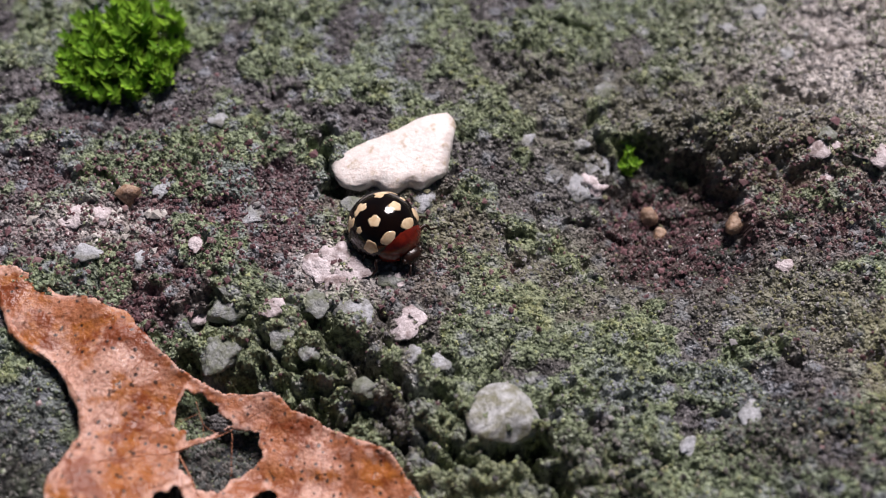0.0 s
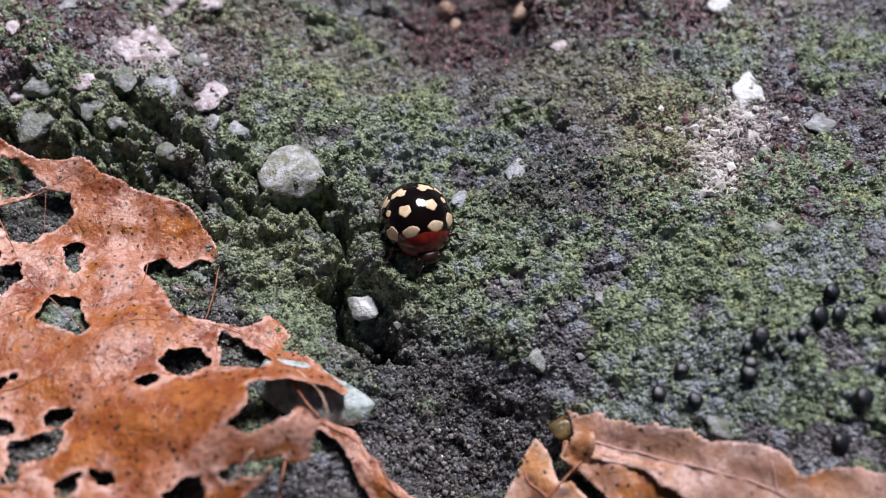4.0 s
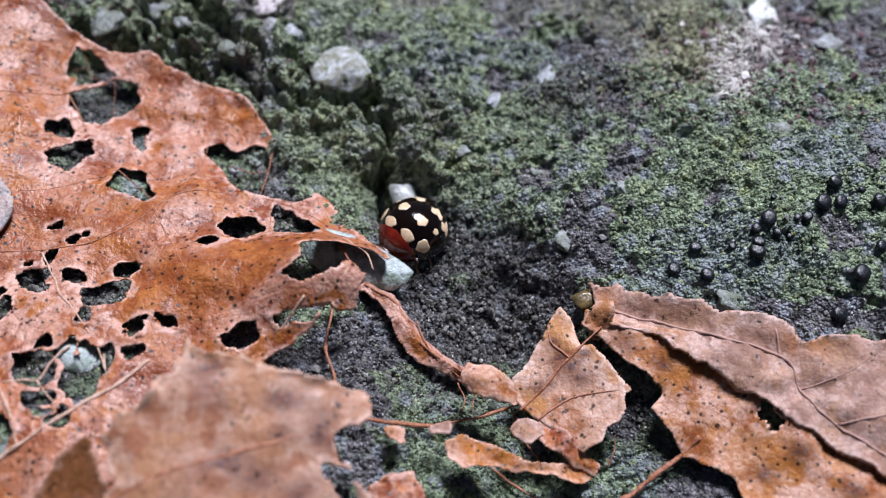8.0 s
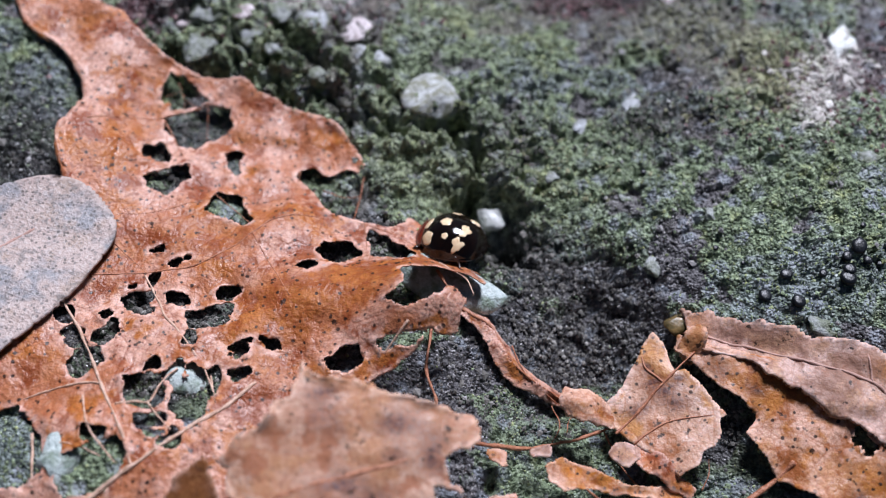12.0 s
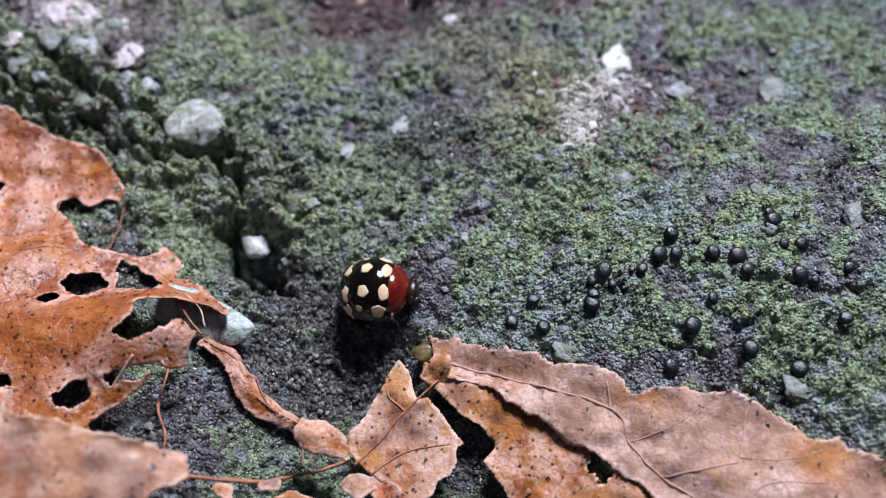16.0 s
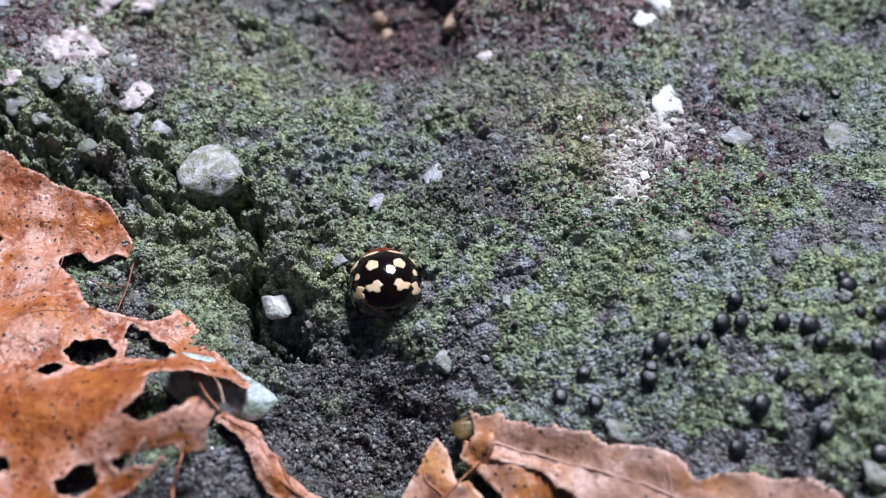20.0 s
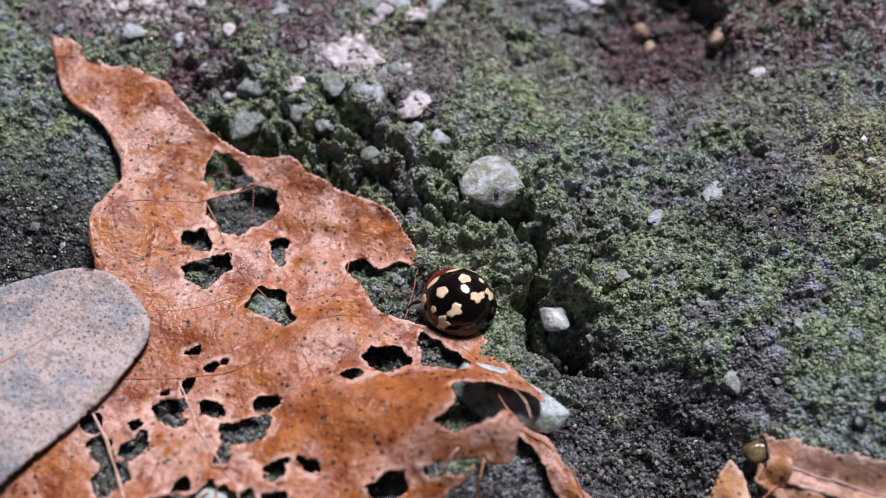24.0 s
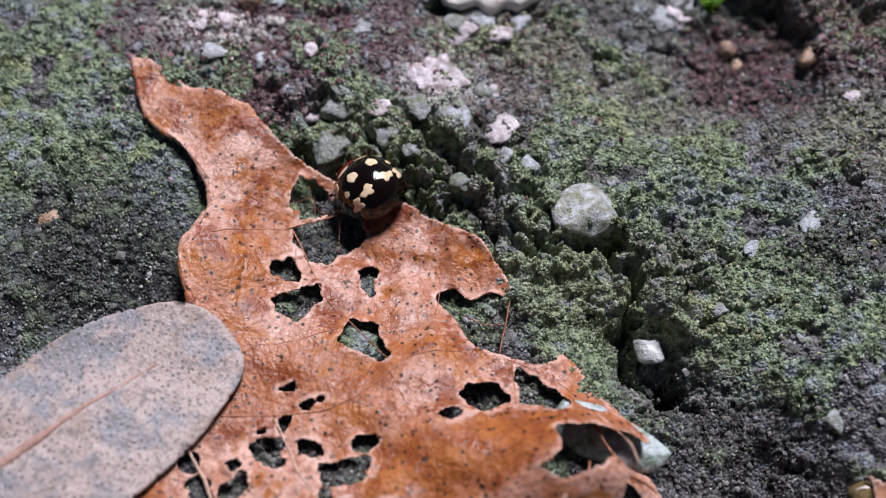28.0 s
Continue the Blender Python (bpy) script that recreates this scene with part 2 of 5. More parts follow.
MOSS = granule_material("bright_moss", (0.12, 0.27, 0.02), (0.33, 0.58, 0.05), (0.6, 0.8, 0.2))
QUARTZ = quartz_material("milky_quartz", (0.33, 0.35, 0.38), (0.56, 0.58, 0.62), (0.17, 0.175, 0.15), 0.8)
DULL = quartz_material("dull_quartz", (0.2, 0.21, 0.22), (0.4, 0.42, 0.42), (0.13, 0.15, 0.09), 0.9)
WHITE = quartz_material("white_stone", (0.84, 0.76, 0.73), (0.93, 0.9, 0.88), (0.42, 0.3, 0.15), 0.36, 0.07)
ROUND_STONE = quartz_material("stained_pebble", (0.3, 0.31, 0.3), (0.6, 0.62, 0.63), (0.17, 0.17, 0.09), 0.75)
PALE_STONE = quartz_material("pale_pebble", (0.68, 0.7, 0.68), (0.86, 0.87, 0.85), (0.3, 0.33, 0.26), 0.2)
BROWN_STONE = quartz_material("brown_stone", (0.3, 0.18, 0.11), (0.5, 0.36, 0.26), (0.16, 0.09, 0.06), 0.5)
GLAUCOUS = quartz_material("blue_green_chip", (0.38, 0.45, 0.44), (0.58, 0.64, 0.63), (0.15, 0.2, 0.14), 0.7)
LEAF = leaf_material("brown_leaf", (0.45, 0.178, 0.085), (0.59, 0.345, 0.26), (0.215, 0.05, 0.014), (0.42, 0.145, 0.028), grain=0.3, relief=0.11, fray=0.5, spec=0.4)
LEAF_PALE = leaf_material("pale_leaf", (0.46, 0.28, 0.215), (0.57, 0.39, 0.33), (0.28, 0.15, 0.105), (0.44, 0.25, 0.15), 0.12, 0.62, 0.07, 0.4, (0.5, 0.2, 0.05))
LEAF_NEAR = leaf_material("tawny_leaf", (0.5, 0.285, 0.19), (0.58, 0.38, 0.28), (0.36, 0.15, 0.08), (0.48, 0.25, 0.13), 0.35, 0.55, 0.06, 0.4, (0.12, 0.065, 0.06))
# rusty brown, darkened for the shade on the folded corner
LEAF_SHADED = leaf_material("shaded_brown_leaf", (0.2, 0.08, 0.035), (0.28, 0.13, 0.07), (0.13, 0.04, 0.012), (0.22, 0.09, 0.03), 0.3)
LEAF_TAN = leaf_material("tan_leaf", (0.44, 0.21, 0.09), (0.62, 0.38, 0.28), (0.28, 0.085, 0.02), (0.44, 0.17, 0.03), 1.0, 0.52, 0.07, 0.36, (0.06, 0.025, 0.022))
LEAF_SCRAP = leaf_material("pale_speckled_leaf", (0.54, 0.33, 0.235), (0.64, 0.45, 0.37), (0.32, 0.12, 0.045), (0.5, 0.24, 0.08), 1.0, 0.5, 0.07, 0.3, (0.06, 0.025, 0.03))
LEAF_GREY = grey_leaf_material()
VEIN = plain("leaf_vein", (0.24, 0.08, 0.035), (0.46, 0.2, 0.11), 0.35, 0.5, bump=0.08)
VEIN_PALE = plain("pale_vein", (0.42, 0.25, 0.17), (0.66, 0.46, 0.35), 0.4, 0.5, bump=0.08)
VEIN_PINK = plain("pinkish_vein", (0.33, 0.19, 0.15), (0.46, 0.28, 0.23), 0.5, 0.55, bump=0.08)
PINK = quartz_material("pinkish_quartz", (0.5, 0.43, 0.44), (0.8, 0.73, 0.75), (0.22, 0.16, 0.15), 0.65)
HUSK = plain("olive_husk", (0.05, 0.045, 0.02), (0.2, 0.13, 0.05), 0.5, 0.25)
DISC = plain("black_lichen", (0.004, 0.005, 0.007), (0.012, 0.014, 0.018), 0.3, 0.3, spec=0.35)
SHELL = plain("black_wing_case", (0.003, 0.0015, 0.001), (0.007, 0.003, 0.0015), 0.9, 0.07, True, 0.55, 0.012)
SPOT = plain("cream_spot", (0.7, 0.5, 0.29), (0.85, 0.68, 0.45), 0.35, 0.16, True, 0.6, 0.004)
CHITIN = plain("dark_chitin", (0.012, 0.006, 0.004), (0.03, 0.012, 0.007), 0.4, 0.25, True)
RED_BROWN = plain("red_brown_shield", (0.07, 0.006, 0.003), (0.17, 0.015, 0.006), 0.6, 0.14, True, 0.6, 0.004)


# ---- shape helpers: millimetres ----
TABLE = np.random.RandomState(7).rand(256, 256)


def grid_noise(x, y):
    xi, yi = np.floor(x).astype(int), np.floor(y).astype(int)
    fx, fy = x - xi, y - yi
    fx, fy = fx * fx * (3 - 2 * fx), fy * fy * (3 - 2 * fy)
    a, b = TABLE[xi & 255, yi & 255], TABLE[(xi + 1) & 255, yi & 255]
    c, d = TABLE[xi & 255, (yi + 1) & 255], TABLE[(xi + 1) & 255, (yi + 1) & 255]
    return (a * (1 - fx) + b * fx) * (1 - fy) + (c * (1 - fx) + d * fx) * fy - 0.5


def fbm(x, y, size, octaves=4, seed=0.0):
    x, y = np.asarray(x, float) / size + 37.3 + seed, np.asarray(y, float) / size + 71.9 + 1.7 * seed
    total, amp = 0.0, 1.0
    for _ in range(octaves):
        total = total + amp * grid_noise(x, y)
        x, y, amp = 0.8 * x * 2 - 1.2 * y + 5.1, 1.2 * x + 0.8 * y * 2 + 9.7, amp * 0.5
    return total


def cell_domes(x, y, size, seed=0, soft=False):
    """Rounded grains packed side by side: 1 at their tops, 0 in the gaps; soft ones slope gently into the gaps."""
    x, y = np.asarray(x, float) / size + 61.2 + seed * 3.7, np.asarray(y, float) / size + 23.4 + seed * 5.3
    xi, yi = np.floor(x).astype(int), np.floor(y).astype(int)
    one, two = np.full(np.shape(x), 9.0), np.full(np.shape(x), 9.0)
    for i in (-1, 0, 1):
        for j in (-1, 0, 1):
            px, py = xi + i, yi + j
            jx, jy = TABLE[(px + 17 * seed) & 255, py & 255], TABLE[(px + 91) & 255, (py + 53 + 29 * seed) & 255]
            d = np.hypot(px + jx - x, py + jy - y)
            two = np.where(d < one, one, np.minimum(two, d))
            one = np.minimum(one, d)
    k = np.clip((two - one) / 0.6, 0, 1)
    return k * (2 - k) if soft else np.sqrt(k)


def blob(x, y, cx, cy, sx, sy, turn=0.0, power=2):
    c, s = math.cos(radians(turn)), math.sin(radians(turn))
    u, v = ((x - cx) * c + (y - cy) * s) / sx, (-(x - cx) * s + (y - cy) * c) / sy
    return np.exp(-0.5 * (u * u + v * v) ** (power / 2))


def mesh_of(name, verts, faces, material, smooth=True):
    """A mesh from arrays, in millimetres."""
    me = bpy.data.meshes.new(name)
    verts = np.asarray(verts, float) * MM
    if isinstance(faces, np.ndarray):
        n, k = faces.shape
        me.vertices.add(len(verts))
        me.vertices.foreach_set("co", verts.ravel())
        me.loops.add(n * k)
        me.loops.foreach_set("vertex_index", faces.ravel().astype(np.int32))
        me.polygons.add(n)
        me.polygons.foreach_set("loop_start", np.arange(0, n * k, k, dtype=np.int32))
        me.update(calc_edges=True)
    else:
        me.from_pydata(verts.tolist(), [], faces)
    me.polygons.foreach_set("use_smooth", np.full(len(me.polygons), smooth))
    me.materials.append(material)
    me.validate()
    return me


def part(name, mesh, parent=None, label="", at=None):
    ob = new(name, mesh)
    ob.parent = parent
    if at is not None:
        ob.matrix_basis = at
    return tagged(ob, label)


def at_mm(x, y, z, rx=0, ry=0, rz=0, scale=(1, 1, 1)):
    return pose(x * MM, y * MM, z * MM, rx, ry, rz) @ Matrix.Diagonal((*scale, 1))


def ball(level):
    bm = bmesh.new()
    bmesh.ops.create_icosphere(bm, subdivisions=level, radius=1.0)
    v = np.array([p.co[:] for p in bm.verts])
    f = np.array([[q.index for q in p.verts] for p in bm.faces])
    bm.free()
    return v, f


def tube(points, radii, sides=7):
    """Vertices and faces of a tapered tube through points."""
    p = np.asarray(points, float)
    r = np.broadcast_to(np.asarray(radii, float), (len(p),))
    t = np.gradient(p, axis=0)
    t /= np.linalg.norm(t, axis=1, keepdims=True) + 1e-9
    side = np.cross(t, (0.13, 0.21, 0.97))
    side /= np.linalg.norm(side, axis=1, keepdims=True) + 1e-9
    up = np.cross(side, t)
    a = np.linspace(0, 2 * np.pi, sides, endpoint=False)
    v = p[:, None] + r[:, None, None] * (np.cos(a)[None, :, None] * side[:, None] + np.sin(a)[None, :, None] * up[:, None])
    f = []
    for i in range(len(p) - 1):
        for j in range(sides):
            k = (j + 1) % sides
            f.append((i * sides + j, i * sides + k, (i + 1) * sides + k, (i + 1) * sides + j))
    f += [tuple(range(sides))[::-1], tuple((len(p) - 1) * sides + j for j in range(sides))]
    return v.reshape(-1, 3), f


def curve_through(points, steps=6):
    """A smooth line through a few points."""
    p = np.asarray(points, float)
    q = np.vstack([2 * p[0] - p[1], p, 2 * p[-1] - p[-2]])
    out = []
    for i in range(1, len(q) - 2):
        for s in np.arange(steps) / steps:
            a, b, c, d = q[i - 1 : i + 3]
            out.append(0.5 * (2 * b + (c - a) * s + (2 * a - 5 * b + 4 * c - d) * s**2 + (3 * b - a - 3 * c + d) * s**3))
    return np.array(out + [p[-1]])


# ---- the stone ----
HOLLOWS = [  # x, y, sx, sy, turn, height, edge
    (7.9, -19.0, 1.7, 0.9, -25, -1.5, 3), (7.6, -18.6, 4.0, 2.2, -20, -1.8, 3), (8.8, 4.4, 4.6, 6.0, 0, -1.7, 3), (12.6, -25.0, 4.6, 4.0, -35, -1.3, 3), (28.0, -38.0, 16.0, 8.0, 0, -2.2, 2),
    (16.2, 1.0, 1.2, 1.7, 0, -0.6, 3), (-8.0, -13.0, 7.0, 3.5, -20, -2.0, 2), (-6.0, -35.0, 12.0, 6.0, 0, 2.6, 2), (27.5, -6.5, 6.0, 4.5, 0, 0.9, 2),
    (35.5, -19.0, 5.0, 4.0, 0, 0.7, 2), (19.5, 9.2, 6.0, 1.6, -12, 0.9, 3), (-25.0, 15.0, 5.5, 4.5, 0, -1.0, 2), (-8.0, -6.0, 5.0, 3.0, -20, 0.5, 2)]
GROOVES = [(22.0, -6.5, 0.9, 4.0, 35, -0.7, 3)]
CREVICES = [  # half width, depth, and the line of each
    (0.46, 3.2, ((2.9, -11.8), (4.6, -11.9), (5.8, -13.2), (6.3, -15.0), (6.2, -17.3), (6.7, -19.0), (8.3, -19.5), (9.4, -20.0))),
    (0.45, 2.2, ((-15.2, -7.2), (-13.3, -8.6), (-11.6, -8.5), (-9.0, -7.8))), (0.34, 2.0, ((-10.3, -6.8), (-8.8, -8.3), (-7.9, -9.0), (-6.4, -9.6), (-4.2, -9.7), (-1.0, -11.4), (1.4, -12.4))),
    (0.33, 2.1, ((-7.4, -4.1), (-6.5, -5.3), (-4.5, -7.0), (-2.6, -8.5), (-0.6, -8.9))), (0.33, 2.1, ((-13.8, -4.4), (-11.7, -4.3), (-10.1, -5.8), (-8.2, -7.1), (-6.2, -8.0))),
    (0.3, 1.2, ((-4.2, -3.6), (-3.4, -5.1), (-1.5, -6.3), (0.1, -7.3))), (0.35, 2.0, ((-8.1, 8.6), (-7.8, 6.3), (-7.4, 4.8))), (0.3, 1.1, ((20.6, 12.9), (21.8, 12.0), (22.9, 12.4)))]


def crevices(x, y):
    x, y = x + 1.4 * fbm(x, y, 1.1, 4, 33.0), y + 1.4 * fbm(x, y, 1.1, 4, 36.0)
    wide = 0.4 + 1.6 * np.clip(fbm(x, y, 2.2, 2, 39.0) + 0.35, 0, 1)
    h = np.zeros(np.shape(x))
    for half, depth, line in CREVICES:
        d = np.full(np.shape(x), 1e9)
        for (ax, ay), (bx, by) in zip(line[:-1], line[1:]):
            s = np.clip(((x - ax) * (bx - ax) + (y - ay) * (by - ay)) / ((bx - ax) ** 2 + (by - ay) ** 2), 0, 1)
            d = np.minimum(d, np.hypot(x - ax - s * (bx - ax), y - ay - s * (by - ay)))
        h = np.minimum(h, -depth / (1 + np.exp(np.clip((d - 0.95 * half * wide) / 0.14, -40, 40))))
    return h


SOCKETS = [(7.4, -17.7, 2.0, 1.4, -20, -1.6, 3), (6.1, -23.8, 3.8, 1.8, -18, -0.6, 3)]
DEEP = [(-8.5, -11.5, 5.0, 1.6, -22, -0.5, 3), (13.8, -27.2, 4.2, 3.2, 10, -1.3, 3), (15.8, -32.5, 5.8, 4.6, 0, -1.9, 3)]


def pit(x, y):
    """The recess with an overhanging upper edge: it falls slowly from below and stops at a steep wall."""
    u = (x - 13.2) * 0.35 + (y - 3.0)
    wall = 5.9 - 0.055 * (x - 11.0) ** 2 * (x > 11.0)
    side = 1 / (1 + np.exp(-np.clip((x - 9.6) / 0.35, -40, 40))) / (1 + np.exp(np.clip((x - 17.4) / 0.25, -40, 40)))
    deep = np.clip((u + 6.0) / 8.0, 0, 1)
    return -1.7 * deep * deep * (3 - 2 * deep) * side / (1 + np.exp(np.clip((u - wall) / 0.14, -40, 40)))


def broad(x, y):
    """The broad height of the stone without the deep hollow beside the leaves."""
    h = 0.0
    x, y = x + 1.7 * fbm(x, y, 2.2, 3, 61.0), y + 1.7 * fbm(x, y, 2.2, 3, 67.0)
    for cx, cy, sx, sy, turn, top, edge in HOLLOWS + GROOVES:
        h = h + top * blob(x, y, cx, cy, sx, sy, turn, edge)
    rise = 0.22 * np.clip(x - 13.0, 0, 36.0) * (0.2 + 0.8 / (1 + np.exp(np.clip((y + 10.0) / 3.0, -40, 40))))
    return h + rise + pit(x, y) + 0.9 * fbm(x, y, 9.0, 2, 3.0)


def lie(x, y):
    """The height of the stone."""
    h = broad(x, y)
    for cx, cy, sx, sy, turn, top, edge in SOCKETS:
        h = h + top * blob(x, y, cx, cy, sx, sy, turn, edge)
    x, y = x + 1.2 * fbm(x, y, 2.2, 3, 62.0), y + 1.2 * fbm(x, y, 2.2, 3, 68.0)
    for cx, cy, sx, sy, turn, top, edge in DEEP:
        h = h + top * blob(x, y, cx, cy, sx, sy, turn, edge)
    return h


def belt(x, y):
    """Where the stone is broken into lumps with gaps between."""
    return 1.0 * blob(x, y, 3.0, -13.0, 6.5, 3.4, -18) + 1.0 * blob(x, y, -9.0, -5.5, 6.0, 2.8, -20) + 0.5 * blob(x, y, 19.0, 8.0, 8.0, 2.6, -10) + 0.35 * blob(x, y, 14.0, -17.0, 6.0, 3.5, -10)


def tufts(x, y):
    """Cushions of the moss crust: 1 on them, 0 on the bare stone between."""
    k = np.clip(1.4 * (zones(x, y)[0] - 0.5) + 1.9 * fbm(x, y, 2.4, 4, 83.0) + 0.58, 0, 1)
    return k * k * (3 - 2 * k)


def relief(x, y):
    """The height of the stone with its grain."""
    rough = np.clip(0.6 + 1.2 * fbm(x, y, 6.0, 2, 8.0), 0.25, 1.1)
    lumpy = belt(x, y)
    wx, wy = x + 0.6 * fbm(x, y, 1.1, 3, 44.0), y + 0.6 * fbm(x, y, 1.1, 3, 47.0)
    h = lie(x, y) + crevices(x, y) + (0.5 * lumpy + 0.2) * (1.0 * cell_domes(wx, wy, 2.1, 1, True) + 0.5 * cell_domes(wy, wx, 1.0, 4, True) - 0.85)
    crack = np.exp(-((fbm(wx, wy, 4.2, 3, 88.0) / 0.04) ** 2)) * np.clip(0.5 + 2.2 * fbm(x, y, 5.0, 2, 41.0), 0, 1)
    h = h + rough * (0.7 * np.abs(fbm(x, y, 1.9, 3, 5.0)) + 0.22 * fbm(x, y, 0.8, 3, 1.0)) - (0.5 + 0.9 * lumpy) * crack
    vx, vy = x + 0.25 * fbm(x, y, 0.5, 2, 54.0), y + 0.25 * fbm(x, y, 0.5, 2, 57.0)
    soft = tufts(x, y)
    fine = (0.13 + 0.12 * soft) * cell_domes(vx, vy, 0.62, 2) + 0.19 * cell_domes(vx, vy, 0.36, 3) + 0.5 * np.clip(blob(x, y, 12.5, -24.5, 5.0, 4.0, -35, 4), 0, 1) * cell_domes(vy, vx, 0.5, 6) + 0.28 * fbm(x, y, 0.4, 3, 19.0)
    bed = np.clip(1.3 * blob(x, y, -12.0, -24.0, 9.5, 15.5, 15, 4) + 1.3 * blob(x, y, 34.0, -35.0, 13.5, 6.0, -33, 4) - 0.15, 0, 1)
    return lie(x, y) - 0.3 * bed + (1 - 0.55 * bed) * (h - lie(x, y) + 0.3 * soft + (0.4 + 0.6 * rough) * fine - 0.42)


def zones(x, y):
    """How far each kind of cover reaches: moss, purple, dark, pale, lichen. Dark also holds painted shade."""
    moss = 0.56 + 0.9 * fbm(x, y, 11.0, 3, 12.0)
    for b, w in (((32, -18, 12, 7), 0.45), ((3, -14, 7, 4), 0.5), ((14, 10, 9, 4), 0.35), ((-20, 10, 9, 4), -0.4), ((13.5, 3, 3.5, 3.5), -0.7),
                 ((13, -24, 4.5, 4), -0.8), ((-5, 0, 5, 3), -0.5), ((-8, -7, 6, 2.6), 0.5), ((27, 9, 7, 4), -0.6), ((-28, -12, 7, 6), 0.35), ((20, -7, 5, 2), -0.3), ((13, -14, 7, 4), 0.4), ((7, -31, 5, 4), -0.3), ((-17, -36, 5, 3), 0.5)):
        moss = moss + w * blob(x, y, *b)
    purple = 1.3 * blob(x, y, 13.6, 3.2, 3.7, 3.6, 0, 4) + 0.7 * blob(x, y, -20, 2, 7, 4) + 1.2 * blob(x, y, 24.5, 4.6, 6.4, 2.9, -8, 3) + 0.9 * blob(x, y, -18.0, -3.5, 1.6, 3.0, 15, 3) + 0.6 * blob(x, y, -14.5, 3.0, 5.0, 3.0) + 0.35 * blob(x, y, -3, 0, 5, 3) + 0.5 * blob(x, y, 30, -9, 5, 4)
    # wet stone, plus shade painted into the pit, its hole and below the pebble
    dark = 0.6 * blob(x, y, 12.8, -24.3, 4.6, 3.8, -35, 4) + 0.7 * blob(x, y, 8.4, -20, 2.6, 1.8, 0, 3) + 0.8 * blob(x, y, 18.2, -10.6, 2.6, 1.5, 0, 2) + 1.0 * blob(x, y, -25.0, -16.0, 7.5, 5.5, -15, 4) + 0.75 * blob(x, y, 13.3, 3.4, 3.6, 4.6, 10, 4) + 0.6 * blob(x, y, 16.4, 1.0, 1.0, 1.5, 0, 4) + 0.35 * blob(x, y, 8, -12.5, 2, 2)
    # wet ground and painted shade under leaf holes and in the curled leaf's gap
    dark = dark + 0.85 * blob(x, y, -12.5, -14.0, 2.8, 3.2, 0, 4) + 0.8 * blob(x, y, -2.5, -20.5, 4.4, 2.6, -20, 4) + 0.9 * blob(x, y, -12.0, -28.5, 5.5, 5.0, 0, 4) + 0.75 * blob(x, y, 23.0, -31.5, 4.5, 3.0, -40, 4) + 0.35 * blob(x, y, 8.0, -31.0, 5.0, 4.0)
    pale = 0.8 * blob(x, y, 26, 16, 8, 5, 0, 3) + 1.0 * blob(x, y, 32, 13, 6, 8, 0, 3) + 1.0 * blob(x, y, 28.0, -9.0, 1.1, 2.5, -12, 3) + 0.8 * blob(x, y, 29.6, -6.6, 1.8, 1.2, 20, 3) + 1.0 * blob(x, y, -6.6, -1.0, 2.0, 1.8, 0, 3) + 0.8 * blob(x, y, -20.6, 1.5, 2.0, 1.0, 0, 3) + 0.7 * blob(x, y, -22.5, 1.5, 2.6, 1.2)
    lichen = blob(x, y, 25.4, -6.6, 2.6, 3.0, 0, 3) + 0.7 * blob(x, y, -3, 3, 3, 1.6) + 0.6 * blob(x, y, 20, -2.5, 3, 2) + 0.5 * blob(x, y, 20, 8, 6, 3) + 0.5 * blob(x, y, 5, -1, 5, 3) + 0.4 * blob(x, y, 8, 12, 6, 3) + 0.45 * blob(x, y, 3, -14, 6, 3, -15) + 0.4 * blob(x, y, -8, -6, 5, 2.5, -20)
    return [np.clip(v, 0, 1) for v in (moss, purple, dark, pale, lichen)]


def build_stone():
    far = np.cumsum(1.35 ** np.arange(22)) * 0.6
    xs = np.r_[-40 - far[::-1], np.arange(-40, 50.01, 0.115), 50 + far]
    ys = np.r_[-44 - far[::-1], np.arange(-44, 25.01, 0.115), 25 + far]
    gx, gy = np.meshgrid(xs, ys, indexing="ij")
    z = relief(gx, gy)
    # the steep sides bulge and hollow instead of dropping straight
    gx, gy, seat = gx + 0.16 * fbm(gx + 0.8 * z, gy - 0.7 * z, 0.9, 2, 15.0), gy + 0.16 * fbm(gx - 0.7 * z, gy + 0.8 * z, 0.9, 2, 16.0), (gx, gy)
    ny = len(ys)
    idx = np.arange(len(xs) * ny).reshape(len(xs), ny)
    faces = np.stack([idx[:-1, :-1], idx[1:, :-1], idx[1:, 1:], idx[:-1, 1:]], -1).reshape(-1, 4)
    me = mesh_of("ground", np.stack([gx, gy, z], -1).reshape(-1, 3), faces, STONE)
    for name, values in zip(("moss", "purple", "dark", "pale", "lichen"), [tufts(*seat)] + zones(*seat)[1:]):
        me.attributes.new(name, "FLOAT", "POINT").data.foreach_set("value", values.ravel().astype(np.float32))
    return tagged(new("ground", me), "weathered dark stone with algae, moss and quartz grains", "stone", kind="structure")


ground = build_stone()


# ---- leaves ----
def outline_distance(x, y, poly):
    """Signed distance to a closed line: negative inside."""
    p = np.asarray(poly, float)
    q = np.roll(p, -1, axis=0)
    best, inside = np.full(x.shape, 1e9), np.zeros(x.shape, bool)
    for (ax, ay), (bx, by) in zip(p, q):
        ex, ey = bx - ax, by - ay
        s = np.clip(((x - ax) * ex + (y - ay) * ey) / (ex * ex + ey * ey + 1e-12), 0, 1)
        best = np.minimum(best, (x - ax - s * ex) ** 2 + (y - ay - s * ey) ** 2)
        cross = ((ay > y) != (by > y)) & (x < ex * (y - ay) / (by - ay + 1e-12) + ax)
        inside ^= cross
    return np.where(inside, -1, 1) * np.sqrt(best)


